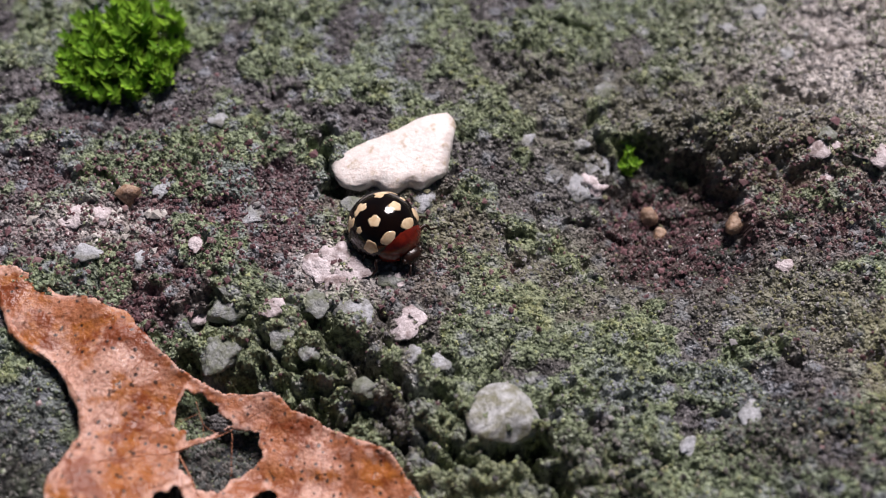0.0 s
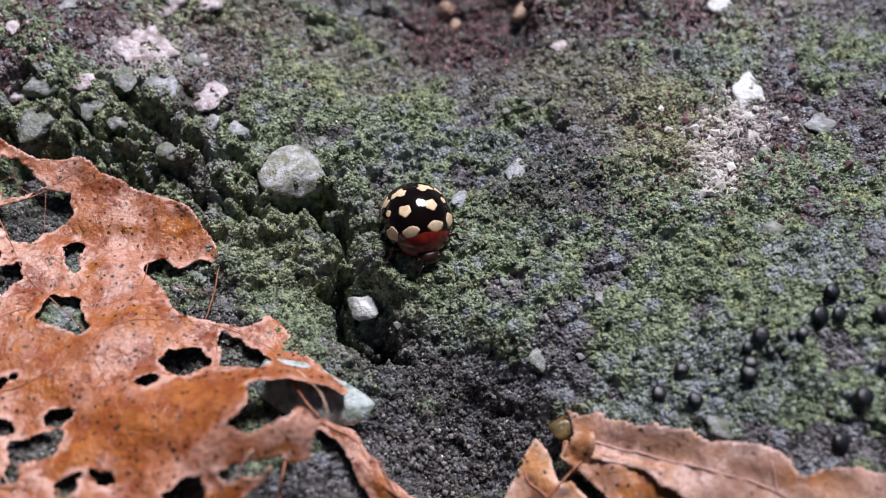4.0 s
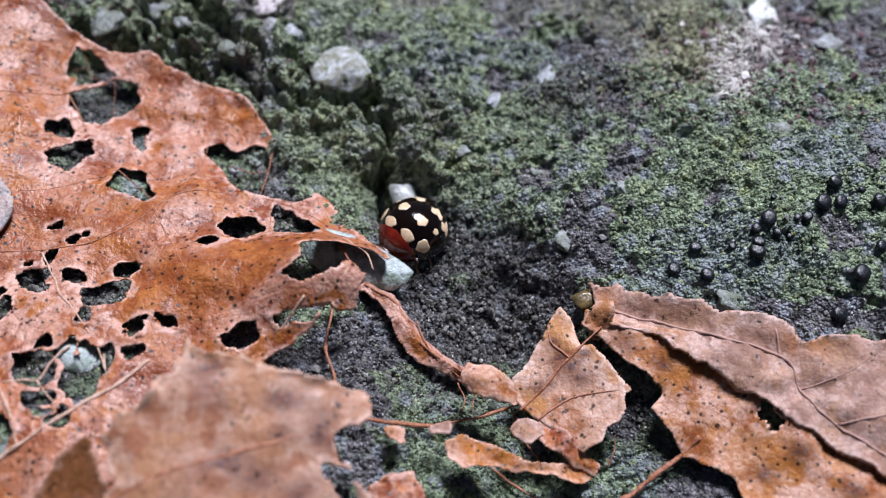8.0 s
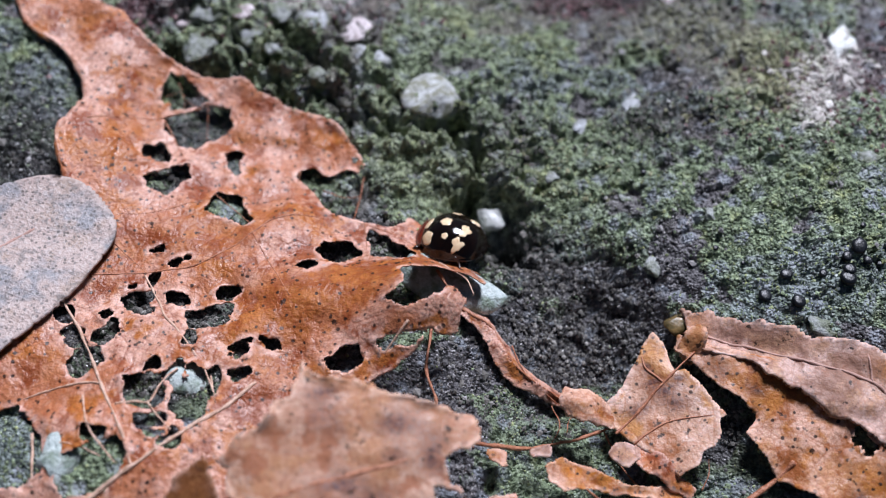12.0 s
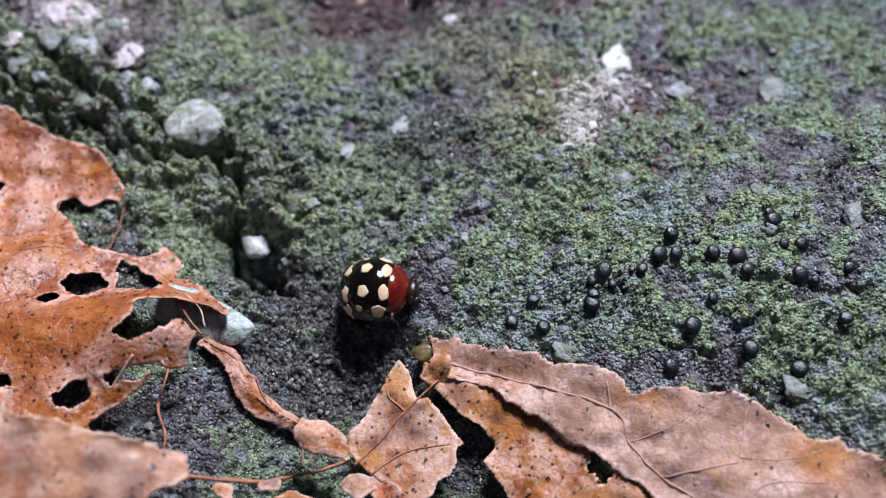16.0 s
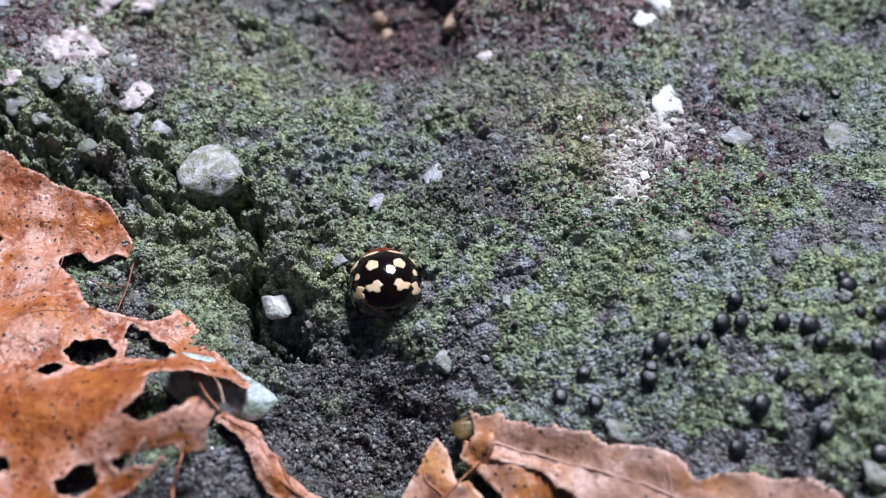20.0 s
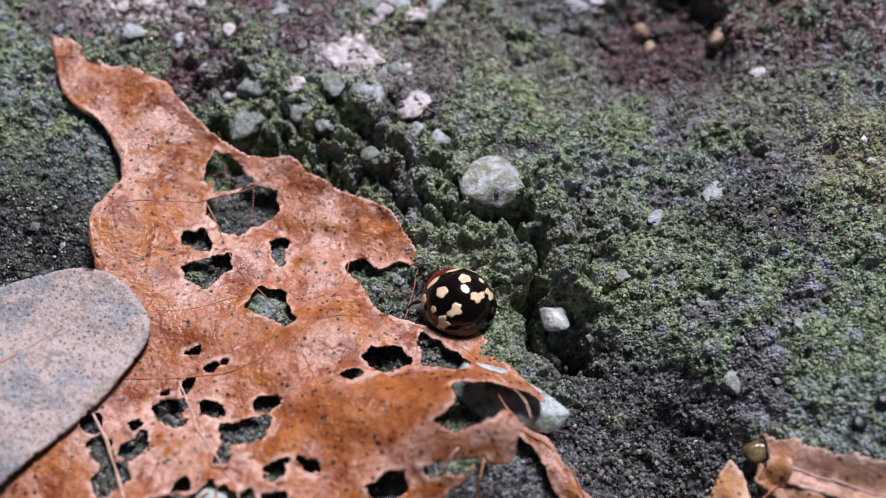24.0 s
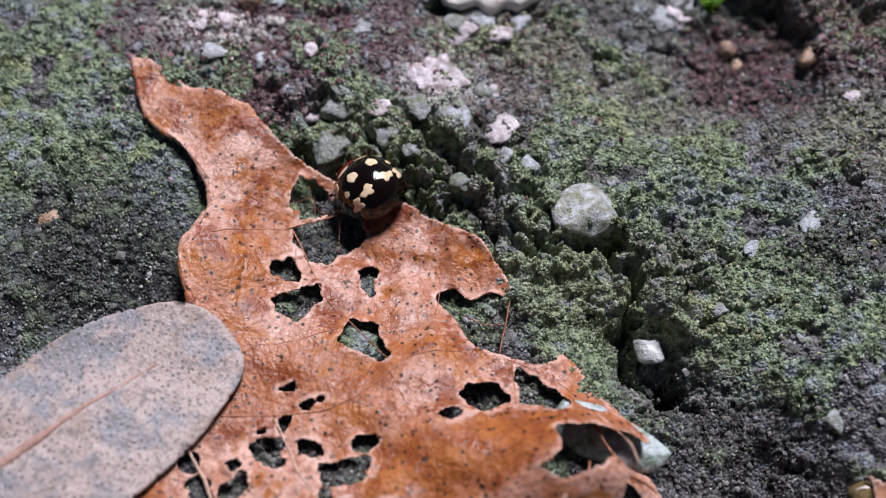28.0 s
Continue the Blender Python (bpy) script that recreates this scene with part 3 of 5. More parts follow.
def hole_distance(x, y, holes):
    d = np.full(x.shape, 1e9)
    for cx, cy, a, b, turn in holes:
        c, s = math.cos(radians(turn)), math.sin(radians(turn))
        u, v = (x - cx) * c + (y - cy) * s, -(x - cx) * s + (y - cy) * c
        k = ((np.abs(u) / a) ** 2.6 + (np.abs(v) / b) ** 2.6) ** (1 / 2.6)
        d = np.minimum(d, (k - 1) * min(a, b))
    return d


def cell_edges(x, y, size, seed):
    """Distance to the edges of irregular cells, and a random number for each cell."""
    x, y = x / size + 40.0 + seed, y / size + 80.0 + seed
    xi, yi = np.floor(x).astype(int), np.floor(y).astype(int)
    one, two, pick = np.full(x.shape, 9.0), np.full(x.shape, 9.0), np.zeros(x.shape)
    for i in (-1, 0, 1):
        for j in (-1, 0, 1):
            px, py = xi + i, yi + j
            d = np.hypot(px + TABLE[px & 255, py & 255] - x, py + TABLE[(px + 91) & 255, (py + 53) & 255] - y)
            two = np.where(d < one, one, np.minimum(two, d))
            pick = np.where(d < one, TABLE[(px + 7) & 255, (py + 131) & 255], pick)
            one = np.minimum(one, d)
    return (two - one) * 0.5 * size, pick


def leaf_sheet(name, outline, height, material, holes=(), step=0.2, thick=0.13, ragged=0.25, smooth_steps=4, seed=0.0, lace=None, curl=0.25, stain=(), cuts=()):
    """A leaf blade with real holes: a sheet of some thickness that follows height(x, y)."""
    p = np.asarray(outline, float)
    closed = np.vstack([p, p[:1]])
    line = curve_through(closed, smooth_steps)[:-1] if smooth_steps > 1 else p
    lo, hi = line.min(0) - 0.6, line.max(0) + 0.6
    gx, gy = np.meshgrid(np.arange(lo[0], hi[0], step), np.arange(lo[1], hi[1], step), indexing="ij")
    wx, wy = gx + 0.6 * fbm(gx, gy, 1.6, 3, seed + 2), gy + 0.6 * fbm(gx, gy, 1.6, 3, seed + 9)
    d = outline_distance(gx, gy, line) + ragged * fbm(gx, gy, 0.9, 3, seed)
    if len(holes):
        d = np.maximum(d, -(hole_distance(wx, wy, holes) + 0.5 * fbm(gx, gy, 0.6, 3, seed + 4)))
    for cut in cuts:
        px, py = [p[0] for p in cut], [p[1] for p in cut]
        i0, i1 = np.searchsorted(gx[:, 0], (min(px) - 0.6, max(px) + 0.6))
        j0, j1 = np.searchsorted(gy[0], (min(py) - 0.6, max(py) + 0.6))
        spot = (slice(i0, i1), slice(j0, j1))
        d[spot] = np.maximum(d[spot], -(outline_distance(gx[spot], gy[spot], cut) + 0.3 * fbm(gx[spot], gy[spot], 0.5, 3, seed + 4)))
    if lace is not None:
        edge, pick = cell_edges(wx, wy, 1.35, 3)
        d = np.maximum(d, np.where(pick < lace(gx, gy), edge - 0.16 + 0.25 * fbm(gx, gy, 0.6, 2, 3), -1))
    near = (d > -0.35 * step) & (d < 0.8 * step)
    dx, dy = np.gradient(d, step)
    norm = np.maximum(dx * dx + dy * dy, 0.2)
    x = np.where(near, gx - np.clip(d * dx / norm, -step, step), gx)
    y = np.where(near, gy - np.clip(d * dy / norm, -step, step), gy)
    ok = d < 0.8 * step
    keep = ok[:-1, :-1] & ok[1:, :-1] & ok[1:, 1:] & ok[:-1, 1:]
    idx = np.arange(gx.size).reshape(gx.shape)
    quads = np.stack([idx[:-1, :-1], idx[1:, :-1], idx[1:, 1:], idx[:-1, 1:]], -1)[keep]
    used = np.unique(quads)
    back = np.full(gx.size, -1)
    back[used] = np.arange(len(used))
    quads = back[quads]
    x, y = x.ravel()[used], y.ravel()[used]
    z = height(x, y) + curl * np.exp(np.minimum(d.ravel()[used], 0) / 0.3) * (0.3 + 1.6 * fbm(x, y, 1.8, 2, seed + 5))
    n = len(used)
    edges = np.concatenate([quads[:, [0, 1]], quads[:, [1, 2]], quads[:, [2, 3]], quads[:, [3, 0]]])
    key = np.sort(edges, 1)
    _, first, count = np.unique(key[:, 0] * n + key[:, 1], return_index=True, return_counts=True)
    rim = edges[first[count == 1]]
    sides = np.stack([rim[:, 1], rim[:, 0], rim[:, 0] + n, rim[:, 1] + n], 1)
    verts = np.vstack([np.stack([x, y, z], 1), np.stack([x, y, z - thick], 1)])
    me = mesh_of(name, verts, np.vstack([quads, quads[:, ::-1] + n, sides]), material)
    rim = np.exp(np.minimum(d.ravel()[used], 0) / 0.3)
    me.attributes.new("rim", "FLOAT", "POINT").data.foreach_set("value", np.r_[rim, rim].astype(np.float32))
    shade = np.clip(sum((w * blob(x, y, cx, cy, sx, sy, turn) for cx, cy, sx, sy, turn, w in stain), np.zeros(n)), 0, 1)
    me.attributes.new("stain", "FLOAT", "POINT").data.foreach_set("value", np.r_[shade, shade].astype(np.float32))
    return me


def vein(parent, points, height, r0=0.16, r1=0.06, material=None, lift=-0.02, name="vein", label=""):
    line = curve_through(points, 8)
    x = line[:, 0] + 0.10 * fbm(line[:, 0], line[:, 1], 1.2, 2, 6)
    y = line[:, 1] + 0.10 * fbm(line[:, 0], line[:, 1], 1.2, 2, 9)
    z = height(x, y) + lift if line.shape[1] == 2 else line[:, 2]
    v, f = tube(np.stack([x, y, z], 1), np.linspace(r0, r1, len(x)) * (1 + 0.9 * fbm(x * 1.7, y * 1.7, 0.7, 2, 12)), 7)
    return part(name, mesh_of(name, v, f, material or VEIN), parent, label)


def brown_lie(x, y):
    """The height of the large brown leaf."""
    h = 0.5 + 0.9 * broad(x, y)
    h = h + 0.8 * blob(x, y, -2.5, -26.0, 5.5, 1.8, 22, 2) + 1.2 * blob(x, y, -20, -15, 2.5, 6, 0, 2) 
    h = h + 0.9 * blob(x, y, 3.5, -24.0, 3.5, 2.0, -30, 2) + 1.3 * blob(x, y, 0.0, -24.6, 5.5, 1.3, -6, 2)
    h = h + 1.7 * blob(x, y, 2.3, -27.2, 2.4, 1.5, 12, 2) + 2.0 * blob(x, y, 4.8, -26.4, 3.0, 2.0, 15, 2) - 0.9 * blob(x, y, 4.2, -21.2, 2.4, 1.1, -38, 2) + 0.6 * blob(x, y, -5.4, -20.8, 2.4, 2.0, 0, 2)
    return h + 0.6 * fbm(x, y, 4.0, 2, 14.0) - 0.05


BROWN_EDGE_UP = [
    (-26.0, -2.0), (-24.8, -2.0), (-22.4, -3.4), (-20.5, -3.8), (-18.4, -4.4), (-16.8, -5.8), (-15.0, -7.5), (-12.4, -8.7), (-9.7, -8.6), (-8.6, -9.5), (-7.3, -9.9), (-5.2, -10.9), (-3.1, -11.7),
    (-1.9, -13.2), (-0.9, -15.2), (-2.2, -14.9), (-3.4, -15.5), (-4.4, -14.8), (-5.5, -15.6), (-4.1, -16.9), (-3.3, -18.3), (-2.6, -18.9), (-0.9, -19.2), (0.7, -19.5), (1.7, -19.3), (2.2, -18.8), (3.7, -20.3),
    (5.6, -22.4), (6.8, -23.7)]
BROWN_EDGE_LOW = [
    (5.7, -26.1), (5.4, -26.5), (5.2, -27.7), (4.7, -28.0), (3.6, -28.0), (3.7, -27.8), (2.7, -29.2), (1.8, -29.8), (1.0, -30.3), (-0.0, -31.2), (1.6, -31.9), (2.3, -32.5), (-1, -37),
    (-8, -41), (-16, -43), (-25, -41), (-31, -34), (-28, -26), (-21, -21), (-18.8, -18.6), (-19.5, -17.2), (-20.3, -15.1), (-19.4, -11.8), (-19.7, -10.2), (-21.6, -7.8), (-24.4, -5.8), (-25.4, -3.6)]
BROWN_CUTS_UP = [
    ((-14.5, -8.6), (-13.4, -8.9), (-11.7, -10.3), (-14.3, -11.7), (-14.2, -11.0), (-14.9, -10.6), (-14.8, -9.5)),
    ((-14.3, -12.1), (-11.9, -10.6), (-10.4, -10.7), (-10.0, -12.0), (-10.5, -12.6), (-11.5, -13.3), (-12.0, -14.2), (-13.1, -14.0), (-14.3, -12.9)),
    ((-15.4, -14.6), (-14.3, -13.9), (-13.6, -14.7), (-13.3, -15.6), (-14.1, -15.8), (-15.0, -15.6)), ((-14.9, -17.1), (-13.2, -16.0), (-12.3, -15.8), (-11.9, -16.6), (-13.1, -18.3), (-14.3, -18.0)),
    ((-10.2, -14.4), (-9.6, -13.6), (-9.0, -14.3), (-9.3, -14.9), (-8.7, -15.9), (-9.3, -16.2), (-9.8, -15.3)), ((-10.6, -19.4), (-10.1, -17.7), (-8.6, -18.0), (-8.0, -19.3), (-7.6, -20.0), (-8.0, -20.4), (-9.1, -19.9), (-10.2, -19.7))]
BROWN_CUTS_MID = [
    ((-3.4, -21.9), (-3.0, -21.2), (-1.6, -20.9), (-0.7, -21.6), (-0.8, -22.3), (-1.9, -22.9), (-3.0, -22.6)), ((-0.5, -19.6), (1.1, -20.7), (2.7, -21.9), (2.4, -22.5), (-0.3, -22.3)),
    ((-4.7, -23.3), (-3.4, -22.8), (-2.6, -23.1), (-4.0, -23.7)), ((-13.4, -22.5), (-12.6, -22.2), (-12.5, -22.6), (-13.2, -22.8)), ((-12.1, -23.4), (-11.0, -22.8), (-10.7, -23.1), (-11.8, -23.7)),
    ((1.8, -23.9), (3.7, -23.2), (6.9, -24.1), (9.1, -24.2), (8.1, -25.9), (5.7, -26.1), (4.8, -25.5), (3.8, -26.2), (2.1, -27.0), (1.1, -26.4), (1.9, -25.3)),
    ((0.5, -28.5), (2.3, -28.2), (3.6, -27.8), (4.3, -28.1), (2.0, -28.7)), ((-2.2, -29.6), (-1.2, -28.8), (-0.4, -28.7), (-0.0, -29.5), (-0.9, -30.4), (-1.9, -30.2)), ((-6.1, -28.2), (-4.9, -28.3), (-4.6, -28.8), (-5.6, -29.2))]
BROWN_CUTS_LOW = [
    ((-17.1, -28.9), (-16.6, -28.0), (-16.0, -28.6), (-15.6, -29.4), (-16.7, -29.5)), ((-16.7, -30.5), (-16.3, -29.4), (-15.1, -29.4), (-14.4, -30.2), (-15.8, -31.5)),
    ((-14.7, -25.9), (-13.6, -25.5), (-12.2, -26.8), (-12.8, -27.4), (-14.0, -26.6)), ((-11.9, -25.5), (-10.9, -25.4), (-10.2, -26.2), (-10.9, -26.4), (-11.5, -26.2)),
    ((-10.6, -26.6), (-9.4, -26.4), (-7.8, -26.0), (-7.9, -27.1), (-9.1, -27.8), (-10.2, -28.1)), ((-7.9, -28.9), (-7.0, -28.6), (-6.4, -28.4), (-6.5, -29.4), (-7.3, -29.4)),
    ((-7.6, -30.5), (-6.4, -30.1), (-6.2, -30.6), (-7.0, -31.4)), ((-15.6, -28.4), (-14.9, -28.0), (-14.7, -29.1), (-15.5, -28.9)), ((-15.5, -27.1), (-15.0, -26.5), (-14.5, -27.1), (-14.9, -27.8))]
BROWN_CUTS_CORNER = [
    ((-13.3, -31.2), (-12.3, -30.8), (-11.4, -31.0), (-10.6, -31.7), (-10.8, -32.6), (-11.7, -32.9), (-12.7, -32.9)), ((0.7, -28.6), (1.9, -28.4), (3.4, -27.9), (3.6, -28.2), (2.3, -28.8), (1.1, -29.1)), ((-7.6, -29.4), (-6.9, -28.9), (-6.4, -28.7), (-6.4, -29.4), (-7.1, -29.8)),
    ((-13.2, -31.3), (-11.8, -30.8), (-11.3, -31.1), (-12.9, -31.7)), ((-13.0, -32.0), (-11.8, -32.0), (-10.8, -32.3), (-11.2, -32.9), (-12.4, -32.8)),
    ((-12.1, -33.4), (-10.8, -33.0), (-10.3, -33.5), (-10.5, -34.0), (-11.8, -34.2)), ((-11.1, -31.0), (-10.2, -30.0), (-9.8, -30.3), (-10.1, -31.2), (-10.8, -31.5)),
    ((-10.5, -32.8), (-10.1, -31.5), (-9.1, -30.5), (-8.2, -30.2), (-7.7, -31.0), (-8.2, -32.1), (-8.5, -33.5), (-9.0, -34.1)), ((-10.4, -34.2), (-9.7, -33.7), (-9.2, -35.1), (-10.1, -34.9)),
    ((-15.9, -36.1), (-14.4, -35.3), (-12.7, -34.6), (-11.9, -35.6), (-12.4, -36.6), (-13.1, -37.5), (-15.1, -38.0), (-15.7, -37.2)), ((-21.5, -33.7), (-18.9, -32.9), (-17.7, -33.9), (-16.6, -35.7), (-16.4, -36.7), (-17.7, -37.6), (-20.6, -37.6))]
BROWN_STAINS = [
    (-2.0, -25.0, 4.6, 1.4, 14, 1.0), (-8.6, -20.9, 2.4, 1.0, 15, 0.8), (-6.2, -28.0, 2.5, 1.6, -40, 0.9), (-14.9, -10.2, 0.7, 2.4, 5, 1.0), (-17.0, -31.0, 1.5, 1.5, 0, 0.5), (-16.0, -23.5, 2.4, 0.8, 25, 0.8),
    (0.5, -23.6, 2.5, 0.7, -10, 0.9), (-9.6, -13.2, 1.4, 0.6, 25, 0.9), (-7.2, -17.8, 1.6, 0.7, 20, 0.7), (-16.2, -14.6, 0.8, 1.0, 0, 0.6), (3.5, -25.8, 1.6, 0.5, 30, 0.8), (-11.4, -21.0, 1.2, 1.2, 0, 0.5), (-9.5, -29.8, 1.6, 1.2, 0, 0.7)]


def brown_lace(x, y):
    """How many of the small cells between the veins are eaten away."""
    return 0.12 * blob(x, y, -12.8, -32.0, 4.5, 4.0, 20) + 0.14 * blob(x, y, -11.5, -26.6, 3.5, 1.4, 5)


def build_brown_leaf():
    leaf = tagged(new("dead_leaf"), "large decayed orange-brown leaf full of holes on the stone", "leaf")
    part("blade", leaf_sheet("blade", BROWN_EDGE_UP + BROWN_EDGE_LOW, brown_lie, LEAF, (), 0.13, smooth_steps=3, ragged=0.2, lace=brown_lace, curl=0.22, stain=BROWN_STAINS, cuts=BROWN_CUTS_UP + BROWN_CUTS_MID + BROWN_CUTS_LOW + BROWN_CUTS_CORNER), leaf)
    for line, r in ((((-18.7, -13.6), (-16.6, -12.6), (-14.5, -12.0), (-11.9, -10.7), (-10.5, -9.6)), 0.1), (((-14.4, -12.2), (-13.2, -14.2), (-11.6, -16.6), (-9.0, -18.9), (-7.6, -20.2)), 0.08),
                    (((-11.8, -10.8), (-11.5, -13.2)), 0.05), (((-6.0, -19.7), (-5.4, -17.0), (-5.1, -14.4), (-4.7, -12.9), (-4.6, -11.4)), 0.07), (((-16.8, -24.6), (-13.3, -24.1), (-10.2, -23.4), (-7.4, -21.1), (-6.0, -19.8), (-3.4, -19.2), (-0.7, -19.4), (1.9, -20.6), (4.2, -21.8), (6.6, -22.8)), 0.1),
                    (((-16.4, -21.6), (-14.8, -22.8), (-13.3, -24.1)), 0.07), (((-7.4, -21.1), (-5.9, -23.4), (-4.6, -25.6)), 0.07), (((-0.7, -19.4), (-0.5, -20.9), (-0.3, -22.6)), 0.09), (((-10.6, -18.4), (-13.0, -19.6), (-15.6, -20.2)), 0.05),
                    (((-7.6, -18.4), (-6.0, -17.8), (-4.6, -17.6)), 0.05), (((-16.5, -6.4), (-17.8, -9.0), (-18.0, -12.8)), 0.05), (((-1.0, -15.2), (-1.2, -16.9), (-1.4, -18.9)), 0.09), (((-3.6, -16.6), (-2.4, -16.9), (-1.2, -16.8)), 0.06),
                    (((-14.6, -10.4), (-13.6, -10.0), (-13.2, -11.4)), 0.04), (((-13.9, -9.2), (-13.4, -10.4), (-12.6, -10.9)), 0.035)):
        vein(leaf, line, brown_lie, r * 0.55, r * 0.35, None, 0.0)
    for line, r in ((((-15.6, -39.6), (-12.9, -37.3), (-11.1, -35.8), (-9.5, -34.4), (-7.5, -32.8), (-5.9, -31.1)), 0.22), (((-17.9, -26.2), (-16.2, -28.4), (-15.0, -30.4), (-14.3, -31.7), (-13.2, -33.4), (-12.3, -35.0), (-11.7, -36.4)), 0.16),
                    (((-14.3, -31.7), (-15.6, -31.6), (-17.2, -32.0), (-18.6, -32.6)), 0.11), (((-13.2, -32.9), (-12.2, -32.7), (-11.4, -32.6), (-11.0, -31.4), (-10.3, -30.5)), 0.12), (((-11.5, -32.7), (-10.8, -33.5), (-10.0, -34.2)), 0.11),
                    (((-13.3, -24.3), (-12.5, -25.6), (-11.6, -27.2), (-10.6, -28.2), (-8.9, -30.3), (-8.0, -32.0)), 0.12), (((-17.6, -34.6), (-17.2, -36.2), (-16.9, -37.6)), 0.14), (((-15.2, -32.4), (-14.2, -34.6), (-12.6, -36.2)), 0.1), (((2.4, -27.6), (1.6, -28.6), (0.9, -29.4)), 0.12),
                    (((-8.4, -30.8), (-7.9, -32.4)), 0.08), (((-16.6, -35.4), (-15.6, -35.2), (-13.4, -35.9)), 0.09), (((4.0, -22.4), (4.9, -23.4), (5.6, -24.6), (6.0, -25.6)), 0.09)):
        vein(leaf, line, brown_lie, r * 0.65, r * 0.45, VEIN_PALE, 0.02, "vein", "pale bare leaf vein")
    margin = ((-25.9, -2.2), (-25.4, -3.6), (-24.4, -5.7), (-23.0, -6.9), (-21.5, -7.8), (-19.7, -10.2), (-19.4, -11.8), (-19.8, -13.4), (-20.2, -15.1), (-19.5, -17.2), (-18.8, -18.6))
    vein(leaf, margin, lambda x, y: brown_lie(x, y) - 0.12, 0.24, 0.26, LEAF, 0.0, "rolled_margin", "rolled reddish leaf margin")
    return leaf


def near_lie(x, y):
    return 3.4 + 0.8 * broad(x, y) + 1.0 * blob(x, y, 4.8, -35.5, 3.0, 2.6) + 2.2 * blob(x, y, -3.5, -33.0, 6.0, 3.0, 12, 2) + 1.3 * blob(x, y, -1, -41, 9, 5) + 0.35 * fbm(x, y, 4, 2, 21.0) - 1.6 * blob(x, y, -10, -39, 2.0, 5.0, -30)


NEAR_OUTLINE = [
    (-2.9, -31.9), (-1.9, -32.1), (-1.0, -32.5), (0.6, -32.6), (1.6, -33.1), (3.4, -33.1), (4.8, -33.2), (6.4, -34.1), (5.8, -35.1), (4.8, -36.1), (5.6, -37.4), (6.8, -38.6), (6.3, -40.5), (3.7, -46.1),
    (-4.2, -49.3), (-7.2, -45.4), (-5.8, -41.2), (-5.8, -39.5), (-5.8, -38.7), (-6.6, -37.2), (-7.0, -36.3), (-4.8, -35.0), (-3.5, -33.2)]
CORNER_OUTLINE = [(-13.5, -43.5), (-11.2, -40.4), (-10.3, -39.4), (-8.9, -37.3), (-7.7, -36.4), (-7.1, -37.2), (-6.3, -38.5), (-6.1, -40.3), (-7.2, -43.5)]


def build_near_leaf():
    leaf = tagged(new("dead_leaf"), "raised tan dead leaf with a frayed edge over the brown leaf", "leaf")
    part("blade", leaf_sheet("blade", NEAR_OUTLINE, near_lie, LEAF_NEAR, [(5.1, -37.9, 0.35, 0.9, 30)], 0.16, 0.16, 0.7, 2, seed=3, curl=0.5, stain=[(-1.7, -33.3, 0.8, 0.35, 10, 1), (-1.5, -34.6, 0.6, 0.5, 0, 0.9), (-0.6, -37.7, 1.0, 0.5, 20, 1), (2.1, -36.0, 0.5, 0.4, 0, 0.8), (4.0, -36.0, 0.5, 0.6, 0, 1), (1.1, -38.3, 0.8, 0.5, 0, 0.8), (4.1, -34.5, 1.6, 0.7, -20, 0.5), (5.7, -36.6, 0.35, 0.4, 0, 1), (3.2, -38.8, 0.8, 0.4, 30, 0.9), (5.4, -39.5, 0.45, 0.45, 0, 1), (4.1, -39.9, 0.5, 0.4, 0, 0.9), (5.9, -38.5, 0.4, 0.6, 20, 0.9), (1.9, -34.5, 0.7, 0.4, 10, 1)]), leaf)
    # the corner's shade is put into its darker brown
    part("folded_corner", leaf_sheet("folded_corner", CORNER_OUTLINE, lambda x, y: near_lie(x, y) - 0.5 - 0.25 * np.maximum(-9.5 - x, 0), LEAF_SHADED, (), 0.2, 0.16, 0.3, 2, seed=5, curl=0.3), leaf, "folded-down corner in shade-darkened brown")
    vein(leaf, ((-10.3, -42.5), (-3.3, -38.4), (2.6, -36.2), (6.0, -34.9)), near_lie, 0.16, 0.08, VEIN, -0.1)
    return leaf


def grey_lie(x, y):
    return brown_lie(-17 + 0.25 * (x + 17), y) + 0.45 + 0.04 * (-17 - x) + 0.35 * blob(x, y, -22, -24, 3, 8, -40) + 0.1 * fbm(x, y, 2.5, 2, 2)


GREY_OUTLINE = [(-33, -30), (-28.5, -24.0), (-26.0, -21.5), (-23.2, -19.6), (-19.8, -18.5), (-17.6, -18.9), (-16.1, -20.2), (-15.4, -21.7), (-16.0, -23.8), (-17.2, -26.2), (-18.9, -28.5), (-22, -32), (-28, -36), (-34, -36)]


def build_grey_leaf():
    leaf = tagged(new("dead_leaf"), "smooth grey-brown oval dead leaf lying on the brown leaf", "leaf")
    part("blade", leaf_sheet("blade", GREY_OUTLINE, grey_lie, LEAF_GREY, (), 0.22, 0.18, 0.06, seed=6, curl=0.1), leaf)
    vein(leaf, ((-31.5, -34.0), (-26.4, -28.2), (-21.5, -23.4), (-18.6, -20.9)), grey_lie, 0.28, 0.1, VEIN_PINK, -0.1)
    return leaf


CREASE = curve_through(((19.4, -25.8), (24.0, -27.3), (29.0, -29.0), (30.0, -30.9), (31.7, -32.9), (35.3, -35.5), (40.0, -40.3)), 6)


